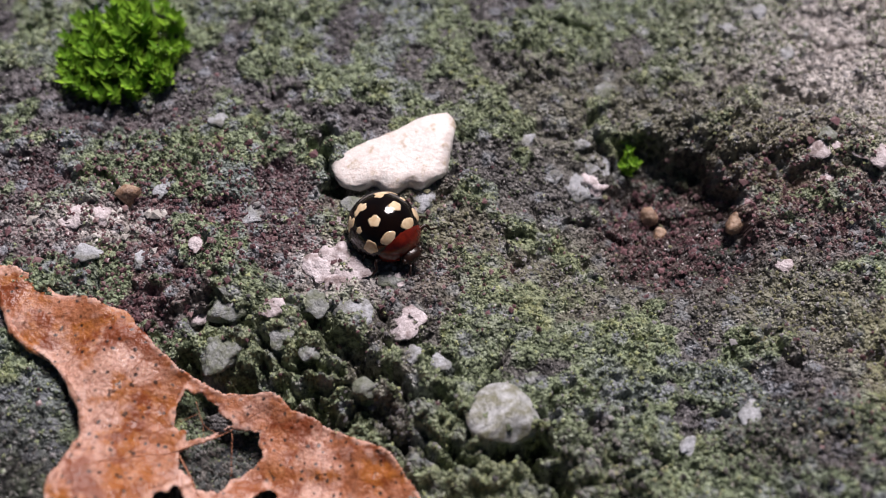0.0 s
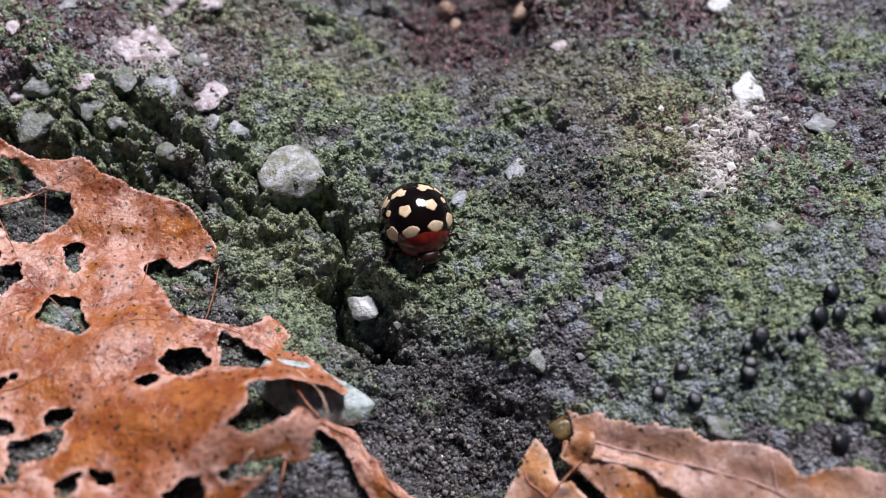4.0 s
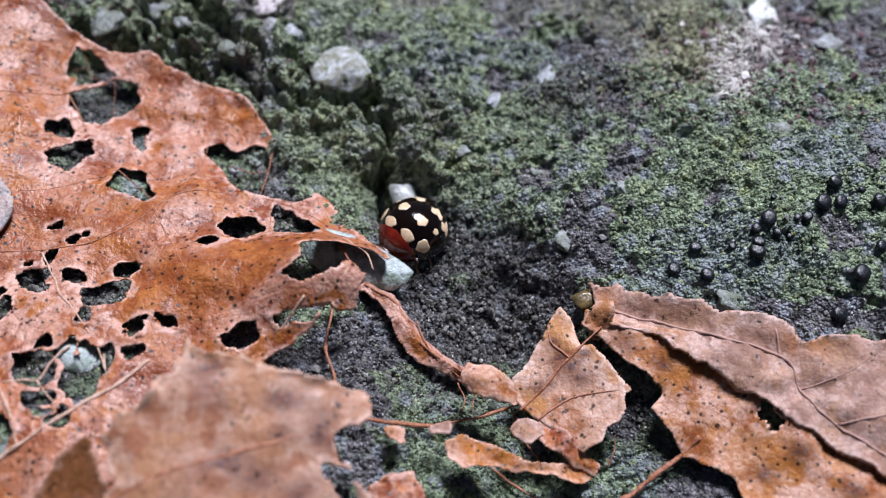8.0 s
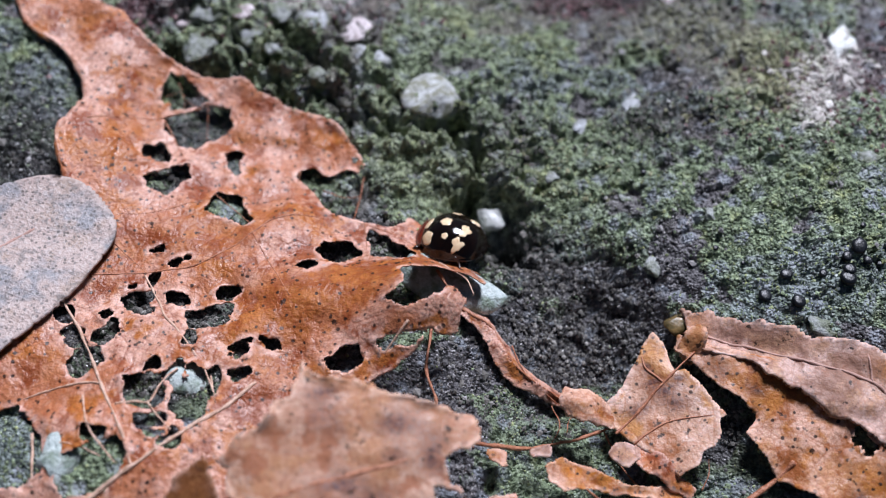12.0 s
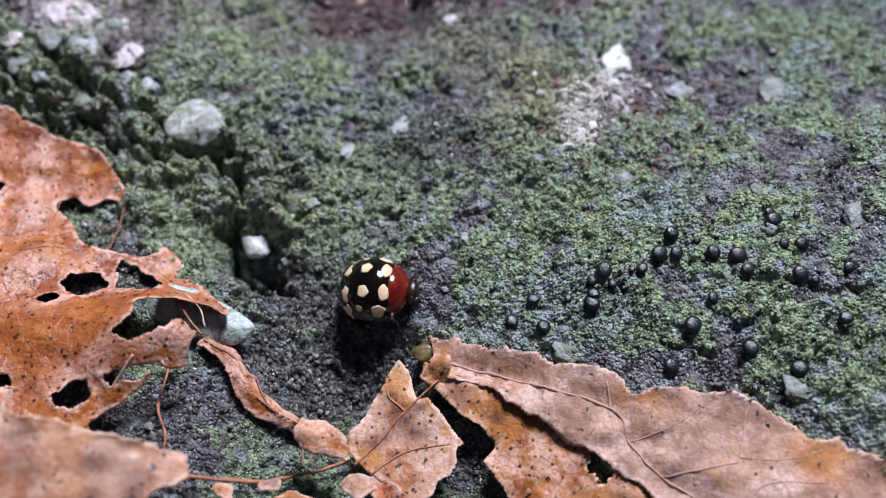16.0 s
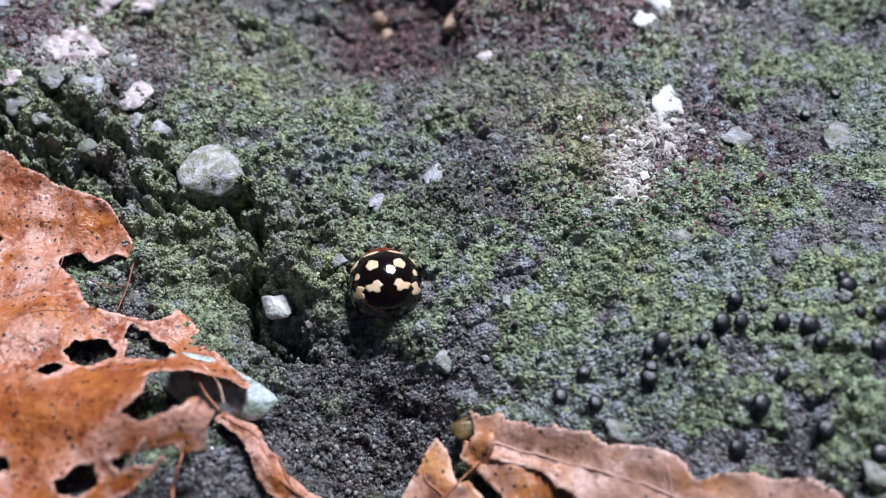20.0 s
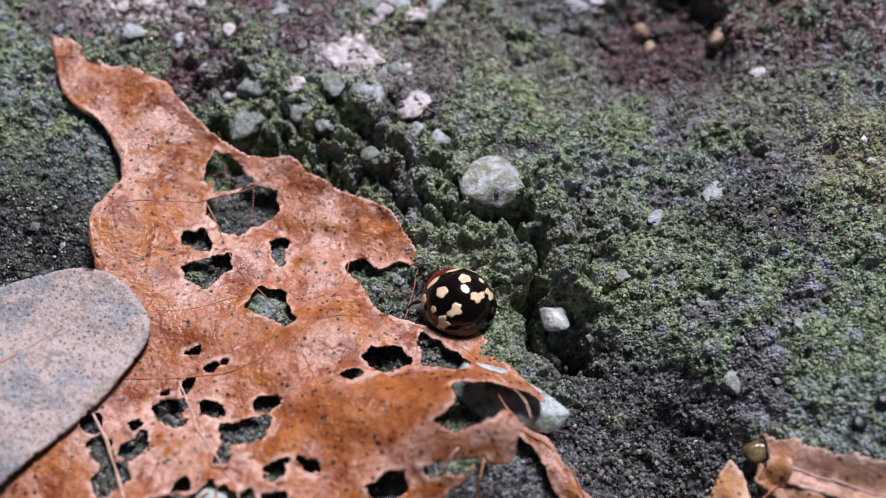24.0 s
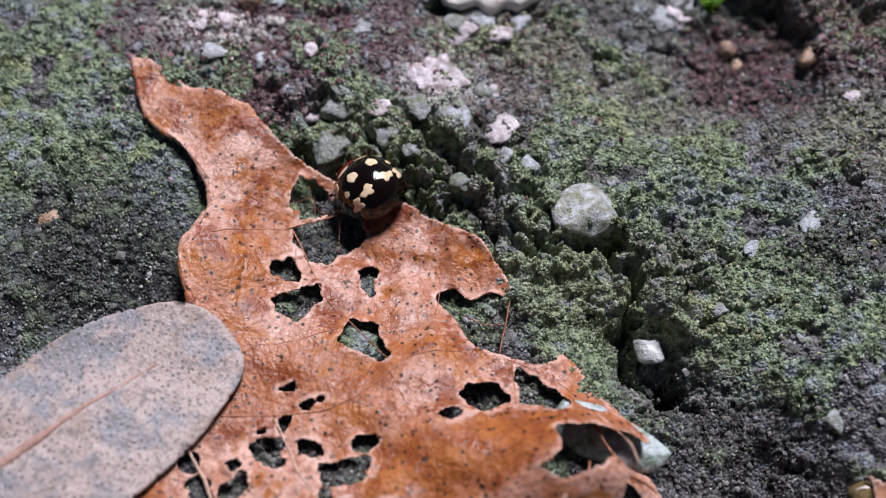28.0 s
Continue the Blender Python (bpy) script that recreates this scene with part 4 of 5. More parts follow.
def fold_lie(x, y):
    """The folded-over top of the curled leaf: highest towards its free lower edge."""
    s = np.clip((-25.8 - 0.26 * (x - 19.1) - y) / 5.0, 0, 1.6)
    away = np.min([np.hypot(x - cx, y - cy) for cx, cy in CREASE], axis=0)
    return 0.45 + 0.95 * broad(x, y) + np.clip(1.2 - 0.05 * (x - 20), 0.7, 1.2) * s - 0.35 * s * s - 0.3 * np.exp(-(away / 0.7) ** 2) + 0.35 * fbm(x, y, 3.5, 2, 5) + 0.16 * fbm(x, y, 1.1, 2, 1)


def under_lie(x, y):
    return 0.3 + 0.95 * broad(x, y) + 0.3 * blob(x, y, 32, -39, 8, 5) + 0.35 * fbm(x, y, 3.0, 2, 9)


FOLD_OUTLINE = [
    (18.8, -24.5), (20.4, -24.7), (23.0, -25.4), (27.3, -26.5), (28.8, -26.9), (29.8, -27.6), (30.3, -28.4), (31.1, -28.1), (32.6, -28.0), (36.3, -28.5), (37.8, -29.4), (39.0, -30.1), (39.6, -31.0), (41.0, -31.0),
    (42.0, -31.9), (44.1, -32.6), (47.9, -36.4), (48.7, -41.3), (41.9, -43.8), (37.4, -38.6), (35.9, -37.5), (33.2, -35.3), (30.2, -33.3), (28.2, -31.8), (25.9, -30.3), (24.0, -29.1), (21.7, -27.6), (19.4, -26.5)]
UNDER_OUTLINE = [(18.5, -26.0), (24.0, -27.8), (29.5, -30.7), (36.4, -35.4), (43.0, -41.0), (40.9, -47.7), (28.6, -47.9), (27.7, -39.4), (26.7, -37.1), (26.2, -35.6), (25.1, -35.1), (23.7, -34.4), (23.3, -33.6), (22.0, -31.9), (22.5, -30.9), (21.9, -30.2), (20.8, -29.3), (18.9, -27.5), (18.1, -26.8)]


def build_curled_leaf():
    leaf = tagged(new("dead_leaf"), "curled pale brown dead leaf with its edge folded over", "leaf")
    part("lower_blade", leaf_sheet("lower_blade", UNDER_OUTLINE, under_lie, LEAF_TAN, [(28.4, -32.3, 0.5, 0.8, -20)], 0.17, 0.13, 0.3, 1, seed=11, curl=0.2, stain=[(22.8, -29.4, 0.5, 0.3, 0, 1), (29.7, -34.4, 0.5, 0.4, 0, 1), (27.9, -35.5, 0.5, 0.35, 0, 1), (32.3, -36.5, 0.5, 0.4, 0, 0.9), (20.6, -28.2, 1.0, 0.6, -30, 0.6)]), leaf)
    fold = part("folded_edge", leaf_sheet("folded_edge", FOLD_OUTLINE, fold_lie, LEAF_PALE, (), 0.17, 0.24, 0.4, 2, seed=13, curl=0.3, stain=[(30.5, -28.3, 0.9, 0.6, 0, 1), (39.8, -32.2, 1.2, 0.7, -30, 1), (40.7, -31.3, 0.9, 0.5, -20, 0.9), (19.5, -25.9, 0.5, 1.0, 0, 0.8)]), leaf)
    for line, r in ((((19.4, -25.8), (24.0, -27.3), (29.0, -29.0), (30.0, -30.9), (31.7, -32.9), (35.3, -35.5), (38.2, -39.0)), 0.16), (((29.0, -29.0), (28.8, -27.4)), 0.12),
                    (((31.7, -32.9), (35.0, -32.3), (35.7, -31.9), (36.4, -29.2)), 0.11), (((35.3, -35.5), (36.9, -33.5), (40.3, -33.3)), 0.09), (((30.0, -30.9), (32.5, -30.0), (34.6, -28.6)), 0.07),
                    (((35.7, -31.9), (38.6, -32.0), (41.0, -31.3)), 0.07), (((37.3, -37.5), (41.1, -36.9), (45.2, -38.0)), 0.1)):
        vein(fold, line, fold_lie, r * 0.6, r * 0.4, VEIN_PINK, 0.0)
    return leaf


def scrap_lie(x, y):
    return np.maximum(0.4 + 0.25 * (x - 16.5), lie(x, y) + 0.35) + 0.3 * fbm(x, y, 2.0, 2, 4)


SCRAP_OUTLINE = [(16.9, -25.6), (17.5, -26.5), (18.1, -28.3), (18.7, -28.2), (19.5, -29.1), (20.8, -31.0), (20.4, -31.4), (20.4, -32.1), (20.1, -32.9), (19.4, -33.2), (19.2, -34.0), (18.1, -34.6), (17.4, -33.8), (16.1, -32.8), (15.4, -32.4), (14.3, -31.3), (14.3, -30.1), (15.2, -29.2), (15.6, -28.3), (16.1, -27.4), (16.4, -26.6)]


def build_scraps():
    leaf = tagged(new("leaf_fragment"), "torn pale brown leaf fragment with dark specks", "leaf fragment")
    part("blade", leaf_sheet("blade", SCRAP_OUTLINE, scrap_lie, LEAF_SCRAP, (), 0.13, 0.14, 0.18, 1, seed=17, curl=0.12, stain=[(16.0, -30.6, 0.55, 0.3, 20, 1), (17.5, -29.5, 0.45, 0.35, 0, 0.9), (18.1, -30.3, 0.5, 0.35, 0, 0.8), (16.8, -28.9, 0.4, 0.3, 40, 0.9), (18.3, -28.7, 0.35, 0.3, 0, 0.9), (16.5, -28.0, 0.3, 0.3, 0, 0.9)]), leaf)
    vein(leaf, ((14.7, -32.0), (15.9, -30.8), (17.4, -29.0), (19.3, -27.1)), scrap_lie, 0.1, 0.05, None, 0.02)
    vein(leaf, ((15.6, -32.7), (17.5, -31.4), (20.1, -31.0)), scrap_lie, 0.06, 0.04, None, 0.02)
    vein(leaf, ((17.4, -29.0), (16.5, -28.1), (16.3, -27.3)), scrap_lie, 0.07, 0.04, None, 0.02)

    def low(x, y):
        return np.maximum(lie(x, y) + 0.3, 0.9 - 0.16 * (x - 11)) + 0.6 * fbm(x, y, 1.4, 2, 4)

    for k, (shape, bow, mat, label) in enumerate((
            (((11.1, -31.1), (11.7, -29.9), (12.9, -29.8), (14.2, -30.7), (14.5, -32.1), (13.1, -32.0), (11.5, -31.8)), 1.2, LEAF_TAN, "small curled tan leaf fragment like a shell"),
            (((13.9, -33.7), (14.5, -33.0), (16.1, -32.7), (16.2, -33.6), (15.2, -34.2), (14.2, -34.0)), 0.7, LEAF_PALE, "small pale upturned leaf fragment"),
            (((10.4, -34.6), (11.4, -34.0), (12.6, -34.2), (13.4, -34.7), (14.6, -35.1), (16.2, -35.3), (17.8, -34.9), (18.7, -35.0), (18.8, -35.7), (17.8, -36.1), (16.3, -35.9), (14.7, -36.0), (13.4, -35.7), (11.5, -35.9), (10.8, -35.4)), 0.4, LEAF_TAN, "torn strip of pale orange leaf on the stone"),
            (((15.7, -32.7), (16.4, -33.0), (17.8, -33.9), (19.2, -35.0), (19.0, -35.7), (17.5, -35.1), (16.3, -34.4), (15.7, -33.7)), 0.8, LEAF, "narrow rusty band of torn leaf"),
            (((7.2, -34.0), (8.1, -34.0), (8.3, -34.8), (7.9, -35.0), (7.3, -34.5)), 0.2, LEAF_TAN, "tiny pale leaf fragment hanging from a bare vein"),
            (((9.5, -33.8), (10.6, -33.5), (10.7, -34.1), (9.7, -34.2)), 0.2, LEAF_PALE, "tiny pale leaf fragment hanging from a bare vein"),
            (((6.4, -37.5), (7.2, -36.7), (8.8, -36.3), (9.2, -37.2), (9.8, -38.0), (8.7, -38.9), (7.0, -38.4)), 0.4, LEAF, "small torn orange leaf fragment on the stone"),
            (((18.6, -25.8), (19.5, -25.1), (20.1, -25.9), (19.8, -27.0), (18.9, -27.7), (18.5, -26.8)), 1.2, LEAF_TAN, "small curled orange leaf fragment at the leaf's tip"))):
        bit = tagged(new("leaf_fragment"), label, "leaf fragment", "torn leaf fragments")
        mx, my = np.mean(shape, axis=0)

        def bowed(x, y, mx=mx, my=my, bow=bow):
            return low(x, y) + 0.2 + bow * np.exp(-((x - mx) ** 2 + (y - my) ** 2) / 1.6)

        part("blade", leaf_sheet("blade", shape, bowed, mat, (), 0.11, 0.12, 0.35, 1, seed=20 + k), bit)
    strands = (
        (((1.1, -33.1), (4.1, -33.5), (8.2, -33.5), (11.4, -32.6), (14.8, -31.1)), 0.14, 0.95, "reddish bare leaf vein lying on the stone"),
        (((3.9, -24.9), (3.7, -27.4), (3.6, -29.7), (4.2, -31.4), (4.1, -33.0)), 0.11, 0.6, "thin dry leaf vein"),
        (((19.2, -37.7), (20.5, -36.8), (21.6, -35.9), (23.7, -34.3), (24.6, -33.4)), 0.2, 0.7, "reddish bare leaf stalk"),
        (((11.3, -33.5), (13.2, -35.1), (15.0, -36.4), (16.8, -37.6)), 0.1, 0.7, "reddish bare leaf vein"),
        (((3.9, -23.2), (4.6, -24.3), (5.5, -25.3)), 0.1, 2.2, "thin dry leaf vein"),
        (((13.2, -30.1), (12.3, -30.7), (12.0, -31.9)), 0.04, 1.0, "hair-thin dry leaf vein"), (((14.3, -31.3), (15.5, -34.0), (17.5, -35.8)), 0.07, 0.8, "thin dry leaf vein"),
        (((11.2, -30.0), (11.6, -31.4), (10.9, -33.1)), 0.04, 0.9, "hair-thin dry leaf vein"), (((8.6, -27.0), (9.6, -28.8), (12.1, -30.1), (13.5, -30.7)), 0.05, 1.1, "thin dry leaf vein"),
        (((19.7, -34.9), (20.1, -34.0), (20.2, -33.0)), 0.04, 0.5, "hair-thin dry leaf vein"))
    for line, r, up, label in strands:
        ob = vein(None, line, lambda x, y, up=up: lie(x, y) + up, r, r * 0.6, VEIN, 0, "leaf_vein", label)
        tagged(ob, category="leaf vein", group="bare leaf veins")
    strip = tagged(new("leaf_fragment"), "narrow curled strip of orange leaf edge on the stone", "leaf fragment")
    shape = [(5.8, -24.7), (7.3, -25.4), (7.9, -26.2), (8.6, -27.3), (9.5, -28.1), (11.1, -28.9), (12.6, -28.9), (13.9, -29.9), (12.2, -30.0), (9.9, -29.7), (8.4, -29.1), (7.2, -27.6), (6.6, -26.5), (5.1, -25.4)]
    middle = curve_through(((5.5, -25.2), (7.2, -26.0), (7.9, -27.2), (8.8, -28.4), (10.5, -29.2), (12.3, -29.6), (13.7, -29.8)), 6)

    def strip_lie(x, y):
        away = np.min(np.hypot(x[:, None] - middle[None, :, 0], y[:, None] - middle[None, :, 1]), 1)
        return lie(x, y) + 1.3 - 1.1 * away + 0.2 * fbm(x, y, 0.8, 2, 3)

    part("blade", leaf_sheet("blade", shape, strip_lie, LEAF, (), 0.1, 0.12, 0.35, 2, seed=33), strip)
    vein(strip, middle[::6], lambda x, y: lie(x, y) + 1.25, 0.09, 0.06)


build_brown_leaf()
build_near_leaf()
build_grey_leaf()
build_curled_leaf()
build_scraps()


# ---- stones ----
BALL3, BALL2 = ball(4), ball(3)
GRAIN = (np.array([(1, 0, 0), (-1, 0, 0), (0, 1, 0), (0, -1, 0), (0, 0, 1), (0, 0, -1)], float),
         np.array([(0, 2, 4), (2, 1, 4), (1, 3, 4), (3, 0, 4), (2, 0, 5), (1, 2, 5), (3, 1, 5), (0, 3, 5)]))


def stone_mesh(name, material, seed, rough=0.18, flat=0.0):
    v, f = BALL2
    rng = np.random.RandomState(seed)
    cut = v.copy()
    for _ in range(9):
        n = rng.normal(size=3)
        n /= np.linalg.norm(n)
        d = rng.uniform(0.5, 0.85)
        over = np.maximum(cut @ n - d, 0)
        cut = cut - over[:, None] * n * 0.85
    k = rough * (fbm(v[:, 0] * 2 + v[:, 2], v[:, 1] * 2 - v[:, 2], 1.0, 3, seed))
    return mesh_of(name, cut * (1 + k)[:, None], f, material)


def lay_grain(meshes, x, y, r, up=0.35, squash=0.6, stretch=1.0, turn=0.0, name="quartz_grain", parent=None):
    z = float(relief(np.array([x, x + r, x - r]), np.array([y, y, y])).mean()) + 0.05 - r * squash * (1 - 2 * up)
    me = meshes[int(abs(x * 7.3 + y * 3.1)) % len(meshes)]
    return part(name, me, parent or ground, "", at_mm(x, y, z, 0, 0, turn, (r, r * stretch, r * squash)))


GRAINS = [stone_mesh("quartz_grain", QUARTZ, 40 + k, 0.5) for k in range(6)]
DULLS = [stone_mesh("quartz_grain", DULL, 60 + k, 0.5) for k in range(6)]
WHITES = [stone_mesh("quartz_grain", PALE_STONE, 50 + k, 0.4) for k in range(3)]
ROSES = [stone_mesh("quartz_grain", PINK, 70 + k, 0.6) for k in range(5)]
BROWNS = [stone_mesh("brown_grain", BROWN_STONE, 80 + k) for k in range(2)]
BRIGHT = [  # x, y, radius
    (-14.9, 9.1, 0.5), (-12.0, 2.3, 0.6), (-17.5, 3.8, 0.45), (-18.0, -1.1, 0.55), (-21.1, -0.8, 0.6), (-5.4, -4.0, 0.9), (-2.1, -6.3, 0.42), (-0.5, -6.8, 0.5),
    (4.5, 8.9, 0.5), (6.0, 6.7, 0.55), (7.6, 6.2, 0.65), (9.0, 7.7, 0.75), (21.4, 15.8, 0.5), (17.8, 17.9, 0.5), (20.0, 19.3, 0.6), (16.6, -9.3, 0.62),
    (34.8, -6.5, 0.75), (7.9, 9.1, 0.5), (33.0, 8.7, 0.7), (13.0, -10.9, 0.45), (-4.2, 3.6, 0.9), (-1.9, 3.9, 0.8)]
FAINT = [
    (-12.8, -3.8, 1.0), (-9.4, -5.2, 0.8), (-7.8, -6.2, 0.6), (-12.8, -6.4, 1.15), (-3.3, -1.4, 0.65), (-4.5, -8.3, 0.6), (9.6, 13.0, 0.6), (22.6, 8.6, 0.5), (11.0, -15.2, 0.4),
    (15.7, -16.7, 0.42), (17.2, -21.2, 0.6), (20.7, -18.2, 0.42), (30.5, -14.5, 0.6), (35.9, -21.4, 0.4), (41.3, -6.2, 1.0), (43.5, -17.4, 0.8), (26.7, -25.4, 0.7), (39.0, -28.1, 0.8),
    (-7.7, -3.3, 0.7), (-12.6, -3.0, 0.6), (4.5, -7.6, 0.4), (40.8, -6.8, 1.0), (38.0, -15.7, 0.45), (31.1, -8.7, 0.4), (38.5, -18.5, 0.4), (-6.0, 3.0, 0.8)]


ROSY = [
    (-21.0, 1.9, 0.55), (-22.5, 1.6, 0.74), (-5.8, 2.7, 0.94), (-3.0, 2.7, 0.74), (-6.9, -0.3, 0.74), (-7.7, -1.1, 0.8), (-5.8, -1.3, 0.95), (-6.5, -2.2, 0.8), (-3.2, -1.3, 0.7), (-2.3, -4.2, 0.8), (-9.9, -3.9, 0.55),
    (-14.9, -0.1, 0.45), (8.6, 6.5, 0.8), (22.2, 6.2, 0.6), (22.5, 8.0, 0.7), (25.1, 7.4, 0.9), (27.7, 7.4, 1.3), (19.5, 0.2, 0.5), (-14.6, -4.0, 0.6), (-20.1, -4.0, 0.45)]


def build_stones():
    rng = random.Random(5)
    for x, y, r in BRIGHT:
        lay_grain(GRAINS, x, y, r * 1.25, 0.38, 0.4, rng.uniform(0.75, 1.4), rng.uniform(0, 180))
    for x, y, r, st, turn in ((27.2, 7.5, 1.15, 0.7, 30), (30.8, 5.2, 1.25, 1.45, 10), (30.5, -4.3, 1.0, 1.7, 0), (29.9, 2.9, 0.8, 1.2, 40)):
        lay_grain(WHITES, x, y, r, 0.42, 0.45, st, turn)
    for x, y, r in FAINT:
        lay_grain(DULLS, x, y, r * 1.25, 0.36, 0.4, rng.uniform(0.8, 1.2), rng.uniform(0, 180))
    for x, y, r in ROSY:
        lay_grain(ROSES, x, y, r * 1.35, 0.3, 0.45, rng.uniform(0.75, 1.3), rng.uniform(0, 180))
    for x, y, r in ((12.4, 5.1, 0.65), (12.9, 3.7, 0.5), (17.3, 3.7, 0.75), (-19.6, 3.5, 0.75)):
        lay_grain(BROWNS, x, y, r, 0.5, 0.8, 1.2, rng.uniform(0, 180), "brown_grain")
    # the round, algae-stained pebble set in the stone
    lay_grain([stone_mesh("round_pebble", ROUND_STONE, 91, 0.14)], 2.9, -9.9, 1.95, 0.37, 0.5, 1.0, 20, "round_pebble")
    # loose stones
    rim = np.array([(-4.0, -0.6), (-2.9, 0.4), (1.8, 3.1), (3.3, 3.0), (3.4, 1.4), (2.9, -0.4), (1.6, -2.2), (0.7, -2.0), (-0.4, -2.6), (-1.6, -2.1), (-2.4, -2.4), (-3.7, -1.6)])
    v, f = BALL3
    ring = curve_through(np.vstack([rim, rim[:1]]), 6)
    ring_angle, ring_far = np.arctan2(ring[:, 1], ring[:, 0]), np.hypot(ring[:, 0], ring[:, 1])
    order = np.argsort(ring_angle)
    far = np.interp(np.arctan2(v[:, 1], v[:, 0]), ring_angle[order], ring_far[order], period=2 * np.pi)
    spread = np.hypot(v[:, 0], v[:, 1]) ** 0.75 / np.maximum(np.hypot(v[:, 0], v[:, 1]), 1e-6)
    shape = np.stack([v[:, 0] * spread * far, v[:, 1] * spread * far, np.sign(v[:, 2]) * np.abs(v[:, 2]) ** 0.6 * (0.7 + 0.08 * v[:, 0] * far)], 1)
    shape *= (1 + 0.16 * fbm(shape[:, 0], shape[:, 1] + shape[:, 2], 1.3, 4, 4))[:, None]
    white = new("white_stone", mesh_of("white_stone", shape, f, WHITE))
    white.matrix_basis = at_mm(-3.4, 6.7, 0.02 + float(lie(np.array(-3.5), np.array(7.1))))
    tagged(white, "cream-white angular stone stuck in the dark rock", "stone")
    for name, mat, x, y, r, st, sq, turn, label in (
            ("pebble", PALE_STONE, 7.35, -17.25, 1.2, 0.68, 0.55, -28, "small white quartz pebble over a dark gap"),
            ("tan_pebble", BROWN_STONE, -29.0, -13.0, 0.9, 0.8, 0.8, 40, "small round tan pebble with a pale top on the stone"),
            ("blue_grey_pebble", GLAUCOUS, -10.1, -30.6, 1.5, 1.2, 0.6, 60, "rounded blue-grey pebble showing through a hole in the leaf"),
            ("blue_grey_pebble", GLAUCOUS, -15.8, -36.2, 1.6, 1.1, 0.7, 0, "rounded blue-grey pebble showing through a hole in the leaf")):
        ob = new(name, stone_mesh(name, mat, int(80 + x), 0.3))
        ob.matrix_basis = at_mm(x, y, -2.35 if name == "pebble" else float(lie(np.array(x), np.array(y))) - 0.6 * r * sq, 8, 0, turn, (r, r * st, r * sq))
        tagged(ob, label, "stone")
    husk = new("seed_husk", stone_mesh("seed_husk", HUSK, 131, 0.2))
    husk.matrix_basis = at_mm(18.5, -25.1, float(lie(np.array(18.5), np.array(-25.1))) + 0.75, 10, 0, 30, (0.95, 0.75, 0.6))
    tagged(husk, "small glossy olive-brown seed husk beside the leaf tip", "seed husk")
    chip = new("stone_chip", stone_mesh("stone_chip", GLAUCOUS, 117, 0.2))
    chip.matrix_basis = at_mm(4.8, -23.3, 0.25, -14, 7, -13, (4.2, 1.6, 1.15))
    tagged(chip, "long blue-green stone chip under the leaf edge", "stone")


def disc_mesh(seed):
    prof = [(0.9, -0.4), (1.0, 0.0), (1.04, 0.2), (1.0, 0.4), (0.88, 0.54), (0.66, 0.62), (0.34, 0.66), (0.0, 0.68)]
    n, rng = 14, np.random.RandomState(seed)
    wob = 1 + 0.06 * np.sin(np.arange(n) * 2 * np.pi / n * 2 + rng.rand() * 6)
    v, f = [], []
    for r, z in prof[:-1]:
        for k in range(n):
            a = 2 * np.pi * k / n
            v.append((r * wob[k] * math.cos(a), r * wob[k] * math.sin(a), z))
    v.append((0, 0, prof[-1][1]))
    for i in range(len(prof) - 2):
        for k in range(n):
            f.append((i * n + k, i * n + (k + 1) % n, (i + 1) * n + (k + 1) % n, (i + 1) * n + k))
    f += [((len(prof) - 2) * n + k, (len(prof) - 2) * n + (k + 1) % n, len(v) - 1) for k in range(n)]
    return mesh_of("lichen_disc", v, f, DISC)


DISCS_NEAR = [
    (32.8, -18.5, 11), (34.2, -19.1, 6), (32.0, -19.8, 13), (33.0, -19.8, 11), (35.0, -20.0, 11), (36.3, -20.3, 13), (36.8, -21.2, 10), (28.7, -21.0, 13),
    (28.0, -21.6, 8), (29.2, -21.8, 7), (29.9, -22.0, 5), (30.9, -20.9, 9), (30.3, -21.0, 6), (28.0, -22.9, 13), (28.1, -22.4, 10), (24.7, -22.4, 10),
    (26.7, -22.5, 7), (23.5, -23.6, 11), (25.3, -24.1, 11), (23.4, -25.7, 11), (33.6, -24.4, 14), (34.8, -22.8, 9), (32.5, -26.5, 12)]
DISCS_FAR = [
    (38.6, -18.0, 13), (40.0, -19.6, 11), (40.0, -17.6, 6), (39.0, -19.6, 8), (39.7, -21.5, 12), (40.6, -21.8, 7), (42.5, -21.1, 9), (43.1, -17.3, 8),
    (36.8, -25.7, 13), (39.3, -27.0, 13), (41.9, -24.3, 11), (39.4, -4.3, 10), (41.5, -2.6, 10), (41.2, -4.2, 7), (16.8, -14.8, 5), (20.8, -20.5, 5),
    (29.1, -19.6, 5), (31.2, -22.9, 5), (37.6, -30.0, 7), (26.3, -20.9, 4), (22.3, -21.6, 4), (38.4, -17.5, 9)]


def build_discs():
    meshes = [disc_mesh(k) for k in range(3)]
    for k, (x, y, r) in enumerate(DISCS_NEAR + DISCS_FAR):
        r = r / 27.0
        z = float(relief(np.array([x, x - r, x + r, x, x]), np.array([y, y, y, y - r, y + r])).max()) - 0.05 * r
        part("lichen_disc", meshes[k % 3], ground, "", at_mm(x, y, z, 6 * math.sin(k), 6 * math.cos(k), 40 * k, (r, r, r * 0.95)))


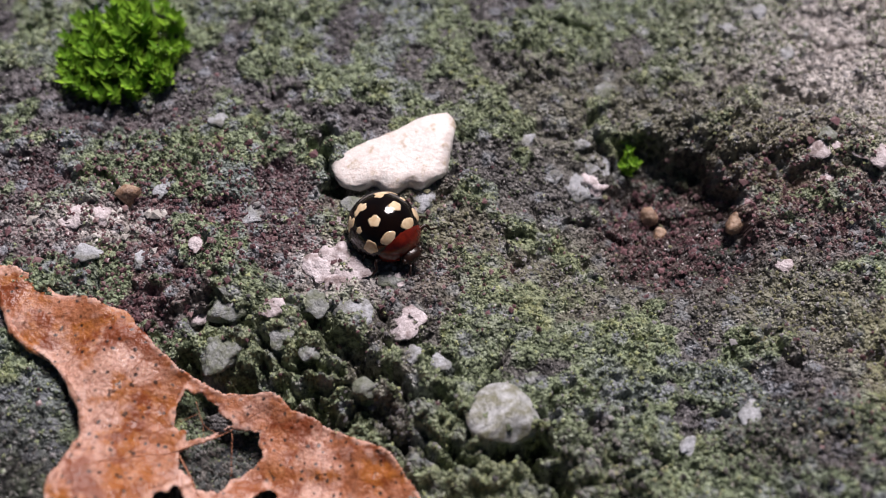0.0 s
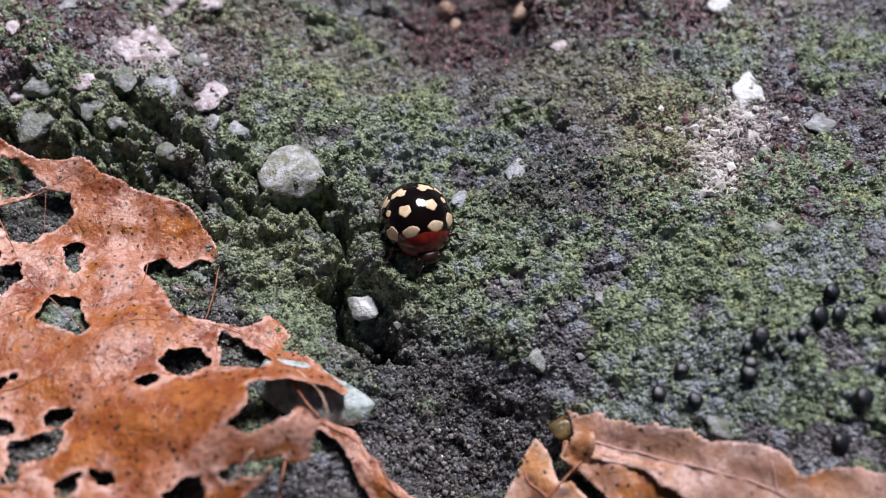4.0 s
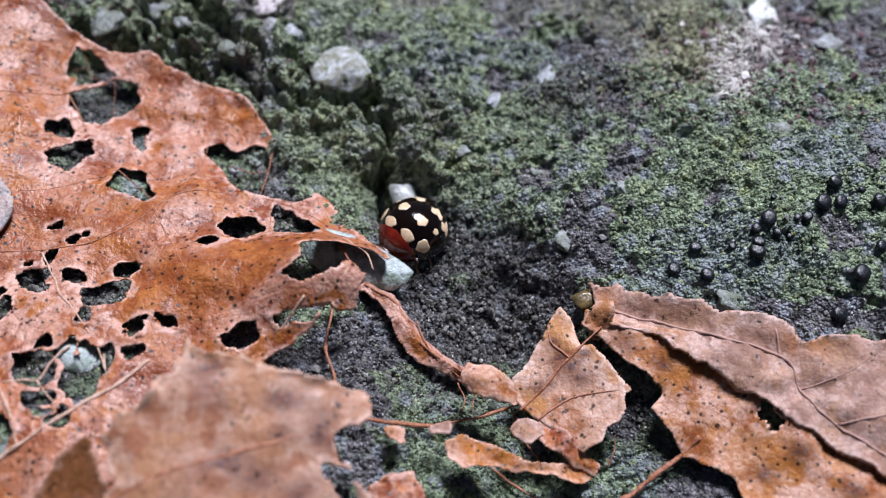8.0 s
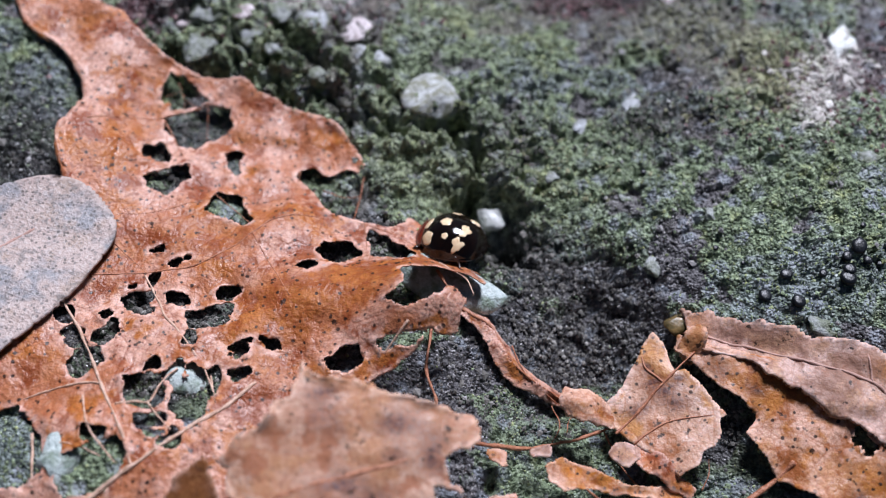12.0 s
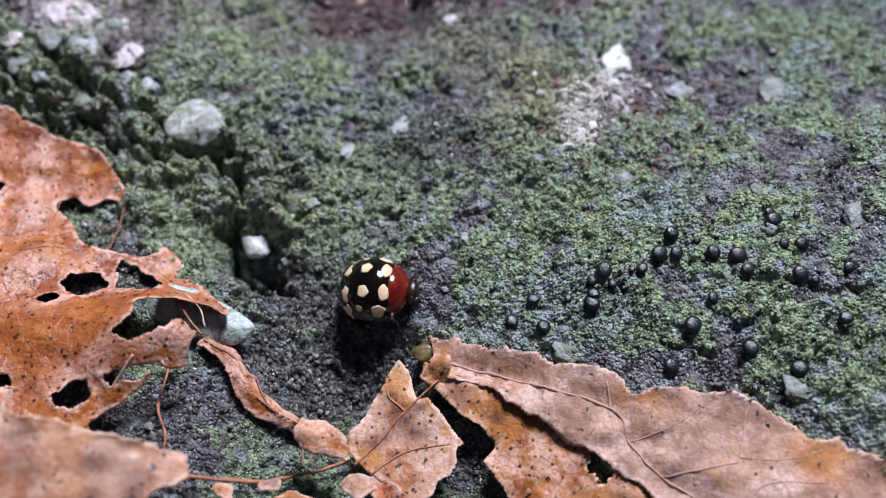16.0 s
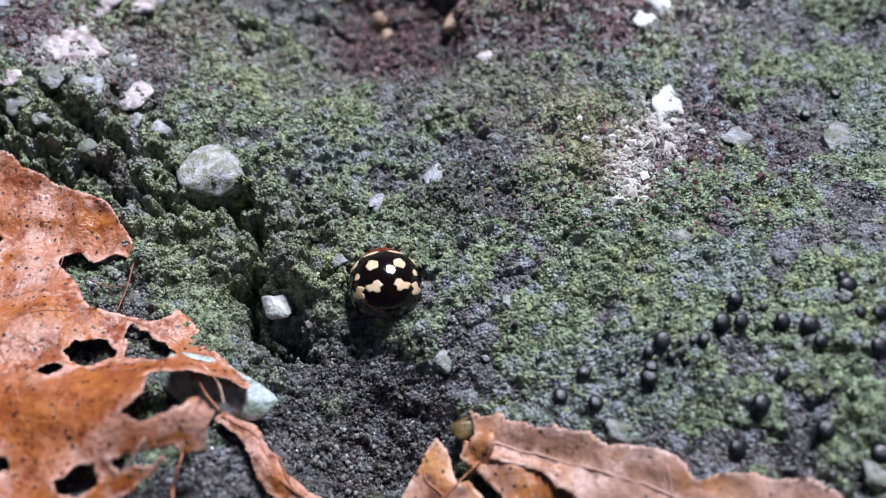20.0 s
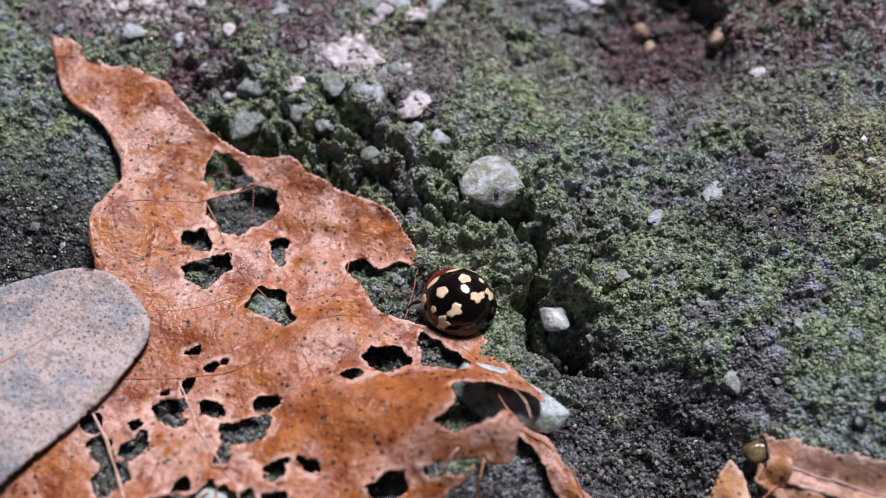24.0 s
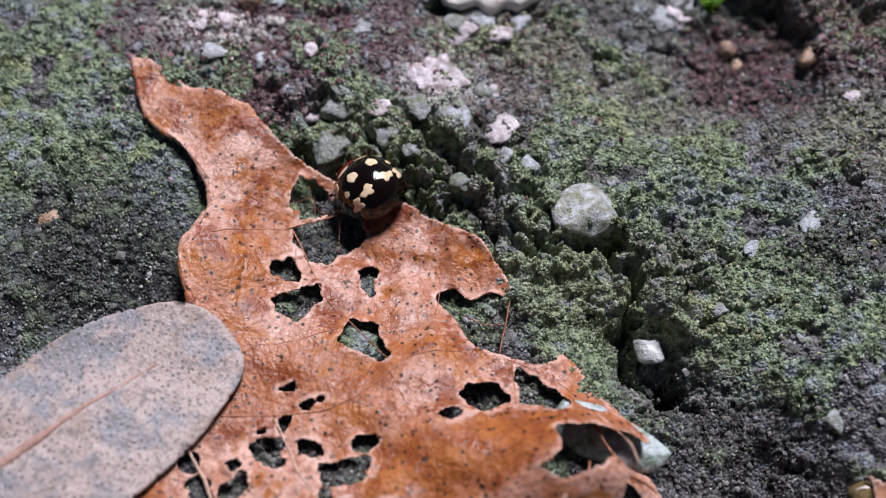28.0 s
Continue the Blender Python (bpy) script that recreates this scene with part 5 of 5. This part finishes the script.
# ---- moss and grit ----
def scatter(name, material, count, density, size, seed, lift=0.25, area=(-40, 50, -44, 25)):
    """Many small rough clumps on the stone, joined into one object."""
    rng = np.random.RandomState(seed)
    x, y = rng.uniform(area[0], area[1], count * 6), rng.uniform(area[2], area[3], count * 6)
    keep = rng.rand(len(x)) < density(x, y)
    x, y = x[keep][:count], y[keep][:count]
    n = len(x)
    r = size * np.exp(rng.normal(0, 0.38, n))
    z = relief(x, y) + lift * r
    v, f = GRAIN
    turn = rng.uniform(0, 6.28, n)
    c, s = np.cos(turn)[:, None], np.sin(turn)[:, None]
    w = v[None] * (1 + rng.uniform(-0.35, 0.35, (n, len(v))))[:, :, None] * (r[:, None, None] * np.stack([rng.uniform(0.7, 1.3, n), rng.uniform(0.7, 1.3, n), rng.uniform(0.4, 0.8, n)], 1)[:, None])
    pts = np.stack([w[:, :, 0] * c - w[:, :, 1] * s + x[:, None], w[:, :, 0] * s + w[:, :, 1] * c + y[:, None], w[:, :, 2] + z[:, None]], -1)
    faces = (f[None] + (np.arange(n) * len(v))[:, None, None]).reshape(-1, 3)
    return new(name, mesh_of(name, pts.reshape(-1, 3), faces, material, False))


def build_grit():
    def moss(x, y):
        m, p, d, w, l = zones(x, y)
        return np.clip(0.1 + 0.9 * tufts(x, y) - d - 0.4 * p, 0.02, 1)

    def grit(x, y):
        m, p, d, w, l = zones(x, y)
        return np.clip(0.8 - 0.8 * tufts(x, y) - d, 0.05, 1) * np.clip(0.5 + 1.4 * fbm(x, y, 2.0, 2, 50), 0.05, 1)

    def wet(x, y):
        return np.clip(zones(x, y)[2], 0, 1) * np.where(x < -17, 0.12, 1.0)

    tagged(scatter("moss_granules", GREEN, 100000, moss, 0.06, 1, 0.1), "grey-green granular algae and moss crust on the stone", "moss", kind="stuff")
    tagged(scatter("grit", GREY, 26000, grit, 0.075, 2), "grey and white mineral grit in the stone", "grit", kind="stuff")
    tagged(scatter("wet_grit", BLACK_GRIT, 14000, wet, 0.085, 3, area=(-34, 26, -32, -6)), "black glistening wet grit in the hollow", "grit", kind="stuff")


def build_crusts():
    def spot(*blobs):
        return lambda x, y: sum(w * blob(x, y, *p) for w, *p in blobs) * np.clip(0.5 + 1.6 * fbm(x, y, 0.9, 2, 70), 0.05, 1)

    crust = scatter("pale_crust", CRUST, 4200, spot((5, 27.9, -9.2, 0.8, 2.2, -12, 3), (4, 29.2, -7.2, 1.7, 0.8), (3, 30.0, -5.6, 0.8, 1.2), (0.8, -20.8, 1.6, 2.0, 0.9), (0.12, 31, 13, 5, 6)), 0.18, 21, area=(-28, 40, -14, 24))
    tagged(crust, "whitish crusty lichen on the stone", "lichen", kind="stuff")
    yellow = scatter("yellow_lichen", LICHEN, 7000, spot((1, 25.3, -6.8, 2.0, 2.8, 0, 3), (0.5, -3, 3, 3, 1.6), (0.6, 19, -2.5, 4, 2), (0.5, 20, 9, 6, 3), (0.5, 22, -10.5, 3, 1.0), (0.5, 11, -15, 3, 2)), 0.08, 22, area=(-10, 34, -18, 16))
    tagged(yellow, "yellow-green granular lichen on the stone", "lichen", kind="stuff")
    wine = scatter("wine_grit", WINE_GRIT, 6000, lambda x, y: zones(x, y)[1] * 0.9, 0.1, 23, area=(-30, 40, -14, 16))
    tagged(wine, "purplish-red mineral grit in the stone", "grit", kind="stuff")


def moss_shoot(seed, leaf):
    """One upright moss shoot with its small pointed leaves."""
    rng = np.random.RandomState(seed)
    top = np.array((rng.normal(0, 0.2), rng.normal(0, 0.2), rng.uniform(1.1, 1.6)))
    verts, faces = tube(np.linspace((0, 0, -0.2), top, 5), 0.06, 5)
    verts = [np.array(p) for p in verts]
    for k in range(22):
        s = 0.2 + 0.8 * k / 21
        o, b = top * s, k * 2.4 + rng.rand()
        out = np.array((math.cos(b), math.sin(b), 0.3 + 0.8 * s))
        side = np.array((-math.sin(b), math.cos(b), 0)) * leaf * 0.26
        n, tip, mid = len(verts), o + out * leaf * rng.uniform(0.7, 1.1), o + out * leaf * 0.45
        verts += [o, mid + side + (0, 0, 0.04), tip, mid - side + (0, 0, 0.04), mid - (0, 0, 0.05)]
        faces += [(n, n + 1, n + 4), (n + 1, n + 2, n + 4), (n, n + 4, n + 3), (n + 4, n + 2, n + 3)]
    return mesh_of("shoot", np.array(verts), faces, MOSS, False)


def moss_patch(name, label, x, y, count, spread, leaf, seed):
    rng = random.Random(seed)
    clump = tagged(new(name), label, "moss")
    clump.matrix_basis = at_mm(x, y, float(lie(np.array(x), np.array(y))))
    meshes = [moss_shoot(seed + k, leaf) for k in range(5)]
    for k in range(count):
        a, r = rng.uniform(0, 6.28), math.sqrt(rng.random())
        px, py = spread[0] * r * math.cos(a), spread[1] * r * math.sin(a)
        up = float(lie(np.array(x + px), np.array(y + py))) - float(lie(np.array(x), np.array(y)))
        size = rng.uniform(0.8, 1.15) * (1.25 - 0.5 * r)
        part("shoot", meshes[k % 5], clump, "", at_mm(px, py, up - 0.3, rng.uniform(-12, 12), rng.uniform(-12, 12), rng.uniform(0, 360), (size, size, size)))


def build_moss():
    moss_patch("moss_clump", "bright yellow-green leafy moss cushion in a dip", -21.7, 14.8, 110, (4.4, 4.2), 0.8, 3)
    moss_patch("moss_sprig", "tiny bright green moss sprig at the pit's edge", 11.0, 8.2, 8, (0.45, 0.9), 0.5, 12)


# ---- the ladybird ----
HALF_LENGTH, HALF_FRONT, HALF_WIDTH, RISE, BELLY = 2.3, 1.85, 2.12, 1.95, 0.5


def dome(u, v, side, grow=1.0):
    """A point of the wing cases: u from front (0) to rear (pi), v from the seam (0) to the rim (pi/2)."""
    ring = np.abs(np.sin(u)) ** 0.82
    x = np.where(np.cos(u) > 0, HALF_FRONT, HALF_LENGTH) * np.cos(u) * grow
    y = side * HALF_WIDTH * ring * np.abs(np.sin(v)) ** 0.92 * grow
    z = BELLY + RISE * ring * np.abs(np.cos(v)) ** 0.95 * grow
    return np.stack([x - 0.12, y, z], -1)


def build_ladybird():
    bug = tagged(new("ladybird"), "glossy black ladybird with cream spots walking over stone and leaf", "ladybird")
    nu, nv = 40, 24
    for side in (1, -1):
        u, v = np.meshgrid(np.linspace(0.03, np.pi - 0.02, nu), np.linspace(0.0, np.pi / 2, nv), indexing="ij")
        top = dome(u, v, side).reshape(-1, 3)
        rim = dome(u[:, -1], v[:, -1], side)
        flange, under = rim + np.stack([0 * u[:, 0], side * 0.07 + 0 * u[:, 0], -0.10 + 0 * u[:, 0]], 1), rim * (0.93, 0.88, 1.0) - (0, 0, 0.2)
        verts = np.vstack([top, flange, under])
        idx = np.arange(nu * nv).reshape(nu, nv)
        q = np.stack([idx[:-1, :-1], idx[1:, :-1], idx[1:, 1:], idx[:-1, 1:]], -1).reshape(-1, 4)
        a, b, c = idx[:, -1], nu * nv + np.arange(nu), nu * nv + nu + np.arange(nu)
        for p, r in ((a, b), (b, c)):
            q = np.vstack([q, np.stack([p[:-1], p[1:], r[1:], r[:-1]], 1)])
        case = part("wing_case", mesh_of("wing_case", verts, q if side < 0 else q[:, ::-1], SHELL), bug)
        for k, (u0, v0, ru, rv, lobes) in enumerate((
                (48, 25, 11, 13, 0.05), (64, 62, 13, 13, 0.1), (88, 20, 10, 10, 0.1), (98, 50, 5, 6, 0.08), (124, 24, 8, 13, 0.3), (121, 60, 9, 13, 0.34))):
            rng = np.random.RandomState(100 + k)
            na, nr = 26, 5
            ang, rad = np.meshgrid(np.linspace(0, 2 * np.pi, na, endpoint=False), np.linspace(0, 1, nr + 1)[1:], indexing="ij")
            wob = 1 + lobes * 0.7 * np.cos(3 * ang + rng.rand() * 6) + (0.03 + 0.5 * lobes) * np.cos(5 * ang + 6 * rng.rand())
            uu = np.radians(u0 + ru * rad * wob * np.cos(ang))
            vv = np.radians(np.clip(v0 + rv / max(0.6, math.sin(math.radians(u0))) * rad * wob * np.sin(ang), 1.5, 88))
            pts = dome(uu, vv, side, 1.003)
            rim_pts = dome(uu[:, -1], vv[:, -1], side, 0.998)
            centre = dome(np.radians(np.array([u0])), np.radians(np.array([v0])), side, 1.003)
            verts = np.vstack([pts.reshape(-1, 3), rim_pts, centre])
            ii = np.arange(na * nr).reshape(na, nr)
            jj = np.roll(ii, -1, axis=0)
            faces = [tuple(r) for r in np.stack([ii[:, :-1], jj[:, :-1], jj[:, 1:], ii[:, 1:]], -1).reshape(-1, 4)]
            edge = na * nr + np.arange(na)
            faces += [(ii[i, -1], jj[i, -1], edge[(i + 1) % na], edge[i]) for i in range(na)]
            faces += [(len(verts) - 1, jj[i, 0], ii[i, 0]) for i in range(na)]
            if side > 0:
                faces = [r[::-1] for r in faces]
            part("spot", mesh_of("spot", verts, [tuple(int(x) for x in r) for r in faces], SPOT), case, "cream spot")
    v, f = BALL2
    part("belly", mesh_of("belly", v * (2.1, 1.85, 0.45) + (-0.1, 0, BELLY - 0.05), f, CHITIN), bug)
    shield = v * (1.2, 1.78, 1.42)
    shield[:, 0] -= 0.1 * shield[:, 1] ** 2
    shield[:, 2] = np.maximum(shield[:, 2], -0.25)
    part("pronotum", mesh_of("pronotum", shield + (0.98, 0, BELLY), f, RED_BROWN), bug, "dark red-brown neck shield")
    head = part("head", mesh_of("head", v * (0.5, 0.72, 0.4) + (2.2, 0, BELLY - 0.02), f, CHITIN), bug)
    for side in (1, -1):
        part("eye", mesh_of("eye", v * 0.17 + (2.35, side * 0.58, BELLY + 0.08), f, CHITIN), head)
        pts = curve_through(((2.55, side * 0.3, BELLY - 0.05), (2.85, side * 0.55, BELLY + 0.02), (3.1, side * 0.85, BELLY - 0.15)), 4)
        av, af = tube(pts, np.r_[np.full(len(pts) - 3, 0.045), 0.07, 0.09, 0.06], 6)
        part("antenna", mesh_of("antenna", av, af, CHITIN), head)
    legs = []
    for k, (x0, reach, sweep) in enumerate(((1.3, 0.95, 0.7), (0.2, 1.1, 0.0), (-0.9, 0.95, -0.7))):
        for side in (1, -1):
            pts = curve_through(((0, 0, 0), (0.25 * sweep, side * 0.7, 0.15), (0.7 * sweep, side * (reach - 0.15), -0.15), (0.95 * sweep, side * (reach + 0.25), -0.42)), 4)
            lv, lf = tube(pts, np.linspace(0.15, 0.05, len(pts)), 7)
            leg = part("leg", mesh_of("leg", lv, lf, CHITIN), bug, "", at_mm(x0, side * 1.15, 0.5))
            legs.append((leg, x0, side, k))
    return bug, legs


build_stones()
build_discs()
build_grit()
build_crusts()
build_moss()
ladybird, ladybird_legs = build_ladybird()

BUG = [(0, -3.95, 1.48, -47), (0.5, -1.10, -0.48, -49), (1, 1.82, -2.35, -52), (1.5, 2.59, -2.71, -52),
       (2, 3.69, -3.29, -57), (2.5, 5.30, -4.76, -57), (3, 7.37, -7.37, -57), (3.5, 9.18, -10.53, -62),
       (4, 10.44, -13.11, -73), (4.5, 10.64, -15.79, -80), (6.5, 10.02, -20.27, -81), (7, 9.75, -20.72, -94),
       (7.5, 8.84, -21.08, -116), (8, 8.00, -20.93, -134), (8.5, 6.66, -21.86, -154), (9, 5.77, -22.27, -174),
       (9.5, 5.08, -22.01, -174), (10, 4.14, -21.58, -171), (10.5, 3.29, -21.16, -174), (11, 2.37, -20.88, -176),
       (11.5, 3.57, -20.71, -180), (12.5, 5.4, -20.9, -246), (13.5, 8.37, -21.37, -313), (14, 9.73, -21.41, -356), (14.5, 11.64, -21.34, -353),
       (15, 13.89, -20.52, -362), (15.5, 15.11, -20.63, -358), (16, 15.67, -21.24, -366), (16.5, 15.58, -22.05, -382),
       (17, 15.62, -22.85, -392), (17.5, 15.58, -22.85, -388), (18, 16.15, -22.25, -377), (18.5, 15.4, -21.45, -353),
       (19, 14.70, -20.55, -302), (19.5, 13.92, -18.55, -275), (20, 13.72, -16.75, -261), (20.5, 13.2, -15.9, -256),
       (22.5, 7.26, -20.53, -192), (23, 5.64, -20.24, -212), (23.5, 3.55, -19.06, -225), (24, 1.50, -17.75, -231),
       (24.5, 1.57, -18.19, -227), (25, 1.17, -18.00, -219), (25.5, -0.03, -17.04, -217), (26, -2.28, -15.71, -215),
       (26.5, -4.89, -13.99, -215), (27, -7.54, -11.83, -217), (27.5, -8.77, -10.60, -219), (28, -10.16, -9.11, -219),
       ]
TILT = [(0, 0, 0), (7.5, 0, 0), (8.5, -24, 0), (9, -34, 0), (10, -42, 0), (11.5, -44, 0), (13.5, -10, 0), (15, 0, 0), (16, 0, -24), (17, 0, -34), (18, 0, -32), (19, -4, 0), (20, -12, 0), (21, -10, 0), (23, -6, -4), (25, -13, -12), (28, -12, -12)]  # seconds, lean over x and over y in degrees


def motions():
    rows = []
    lean = np.array(TILT)
    for t, x, y, turn in BUG:
        px, py = np.array(x), np.array(y)
        low = float(lie(px, py)) + 0.3
        leaf = float(brown_lie(px, py)) + 0.05
        on = 0.0
        if 8.0 < t < 12.0:
            on = min(1.0, (t - 8.0) / 1.0)
        elif t > 22.4:
            on = min(1.0, (t - 22.0) / 1.5)
        z = low * (1 - on) + max(leaf, low) * on - (0.22 if t < 20 else 0.42) - (0.6 * on if t < 12 else 0)
        tilt = pose(0, 0, 0, np.interp(t, lean[:, 0], lean[:, 1]), np.interp(t, lean[:, 0], lean[:, 2]), 0)
        rows.append((t, pose(x * MM, y * MM, z * MM) @ tilt @ pose(0, 0, 0, 0, 0, turn)))
    walk(ladybird, rows)
    for leg, x0, side, k in ladybird_legs:
        steps = []
        for n in range(113):
            t = n * 0.25
            swing = 16 * math.sin(math.pi * n + 0.5 * math.pi * (1 if (k + (side > 0)) % 2 else -1))
            steps.append((t, at_mm(x0, side * 1.15, 0.5, 0, 0, swing)))
        walk(leg, steps)


motions()
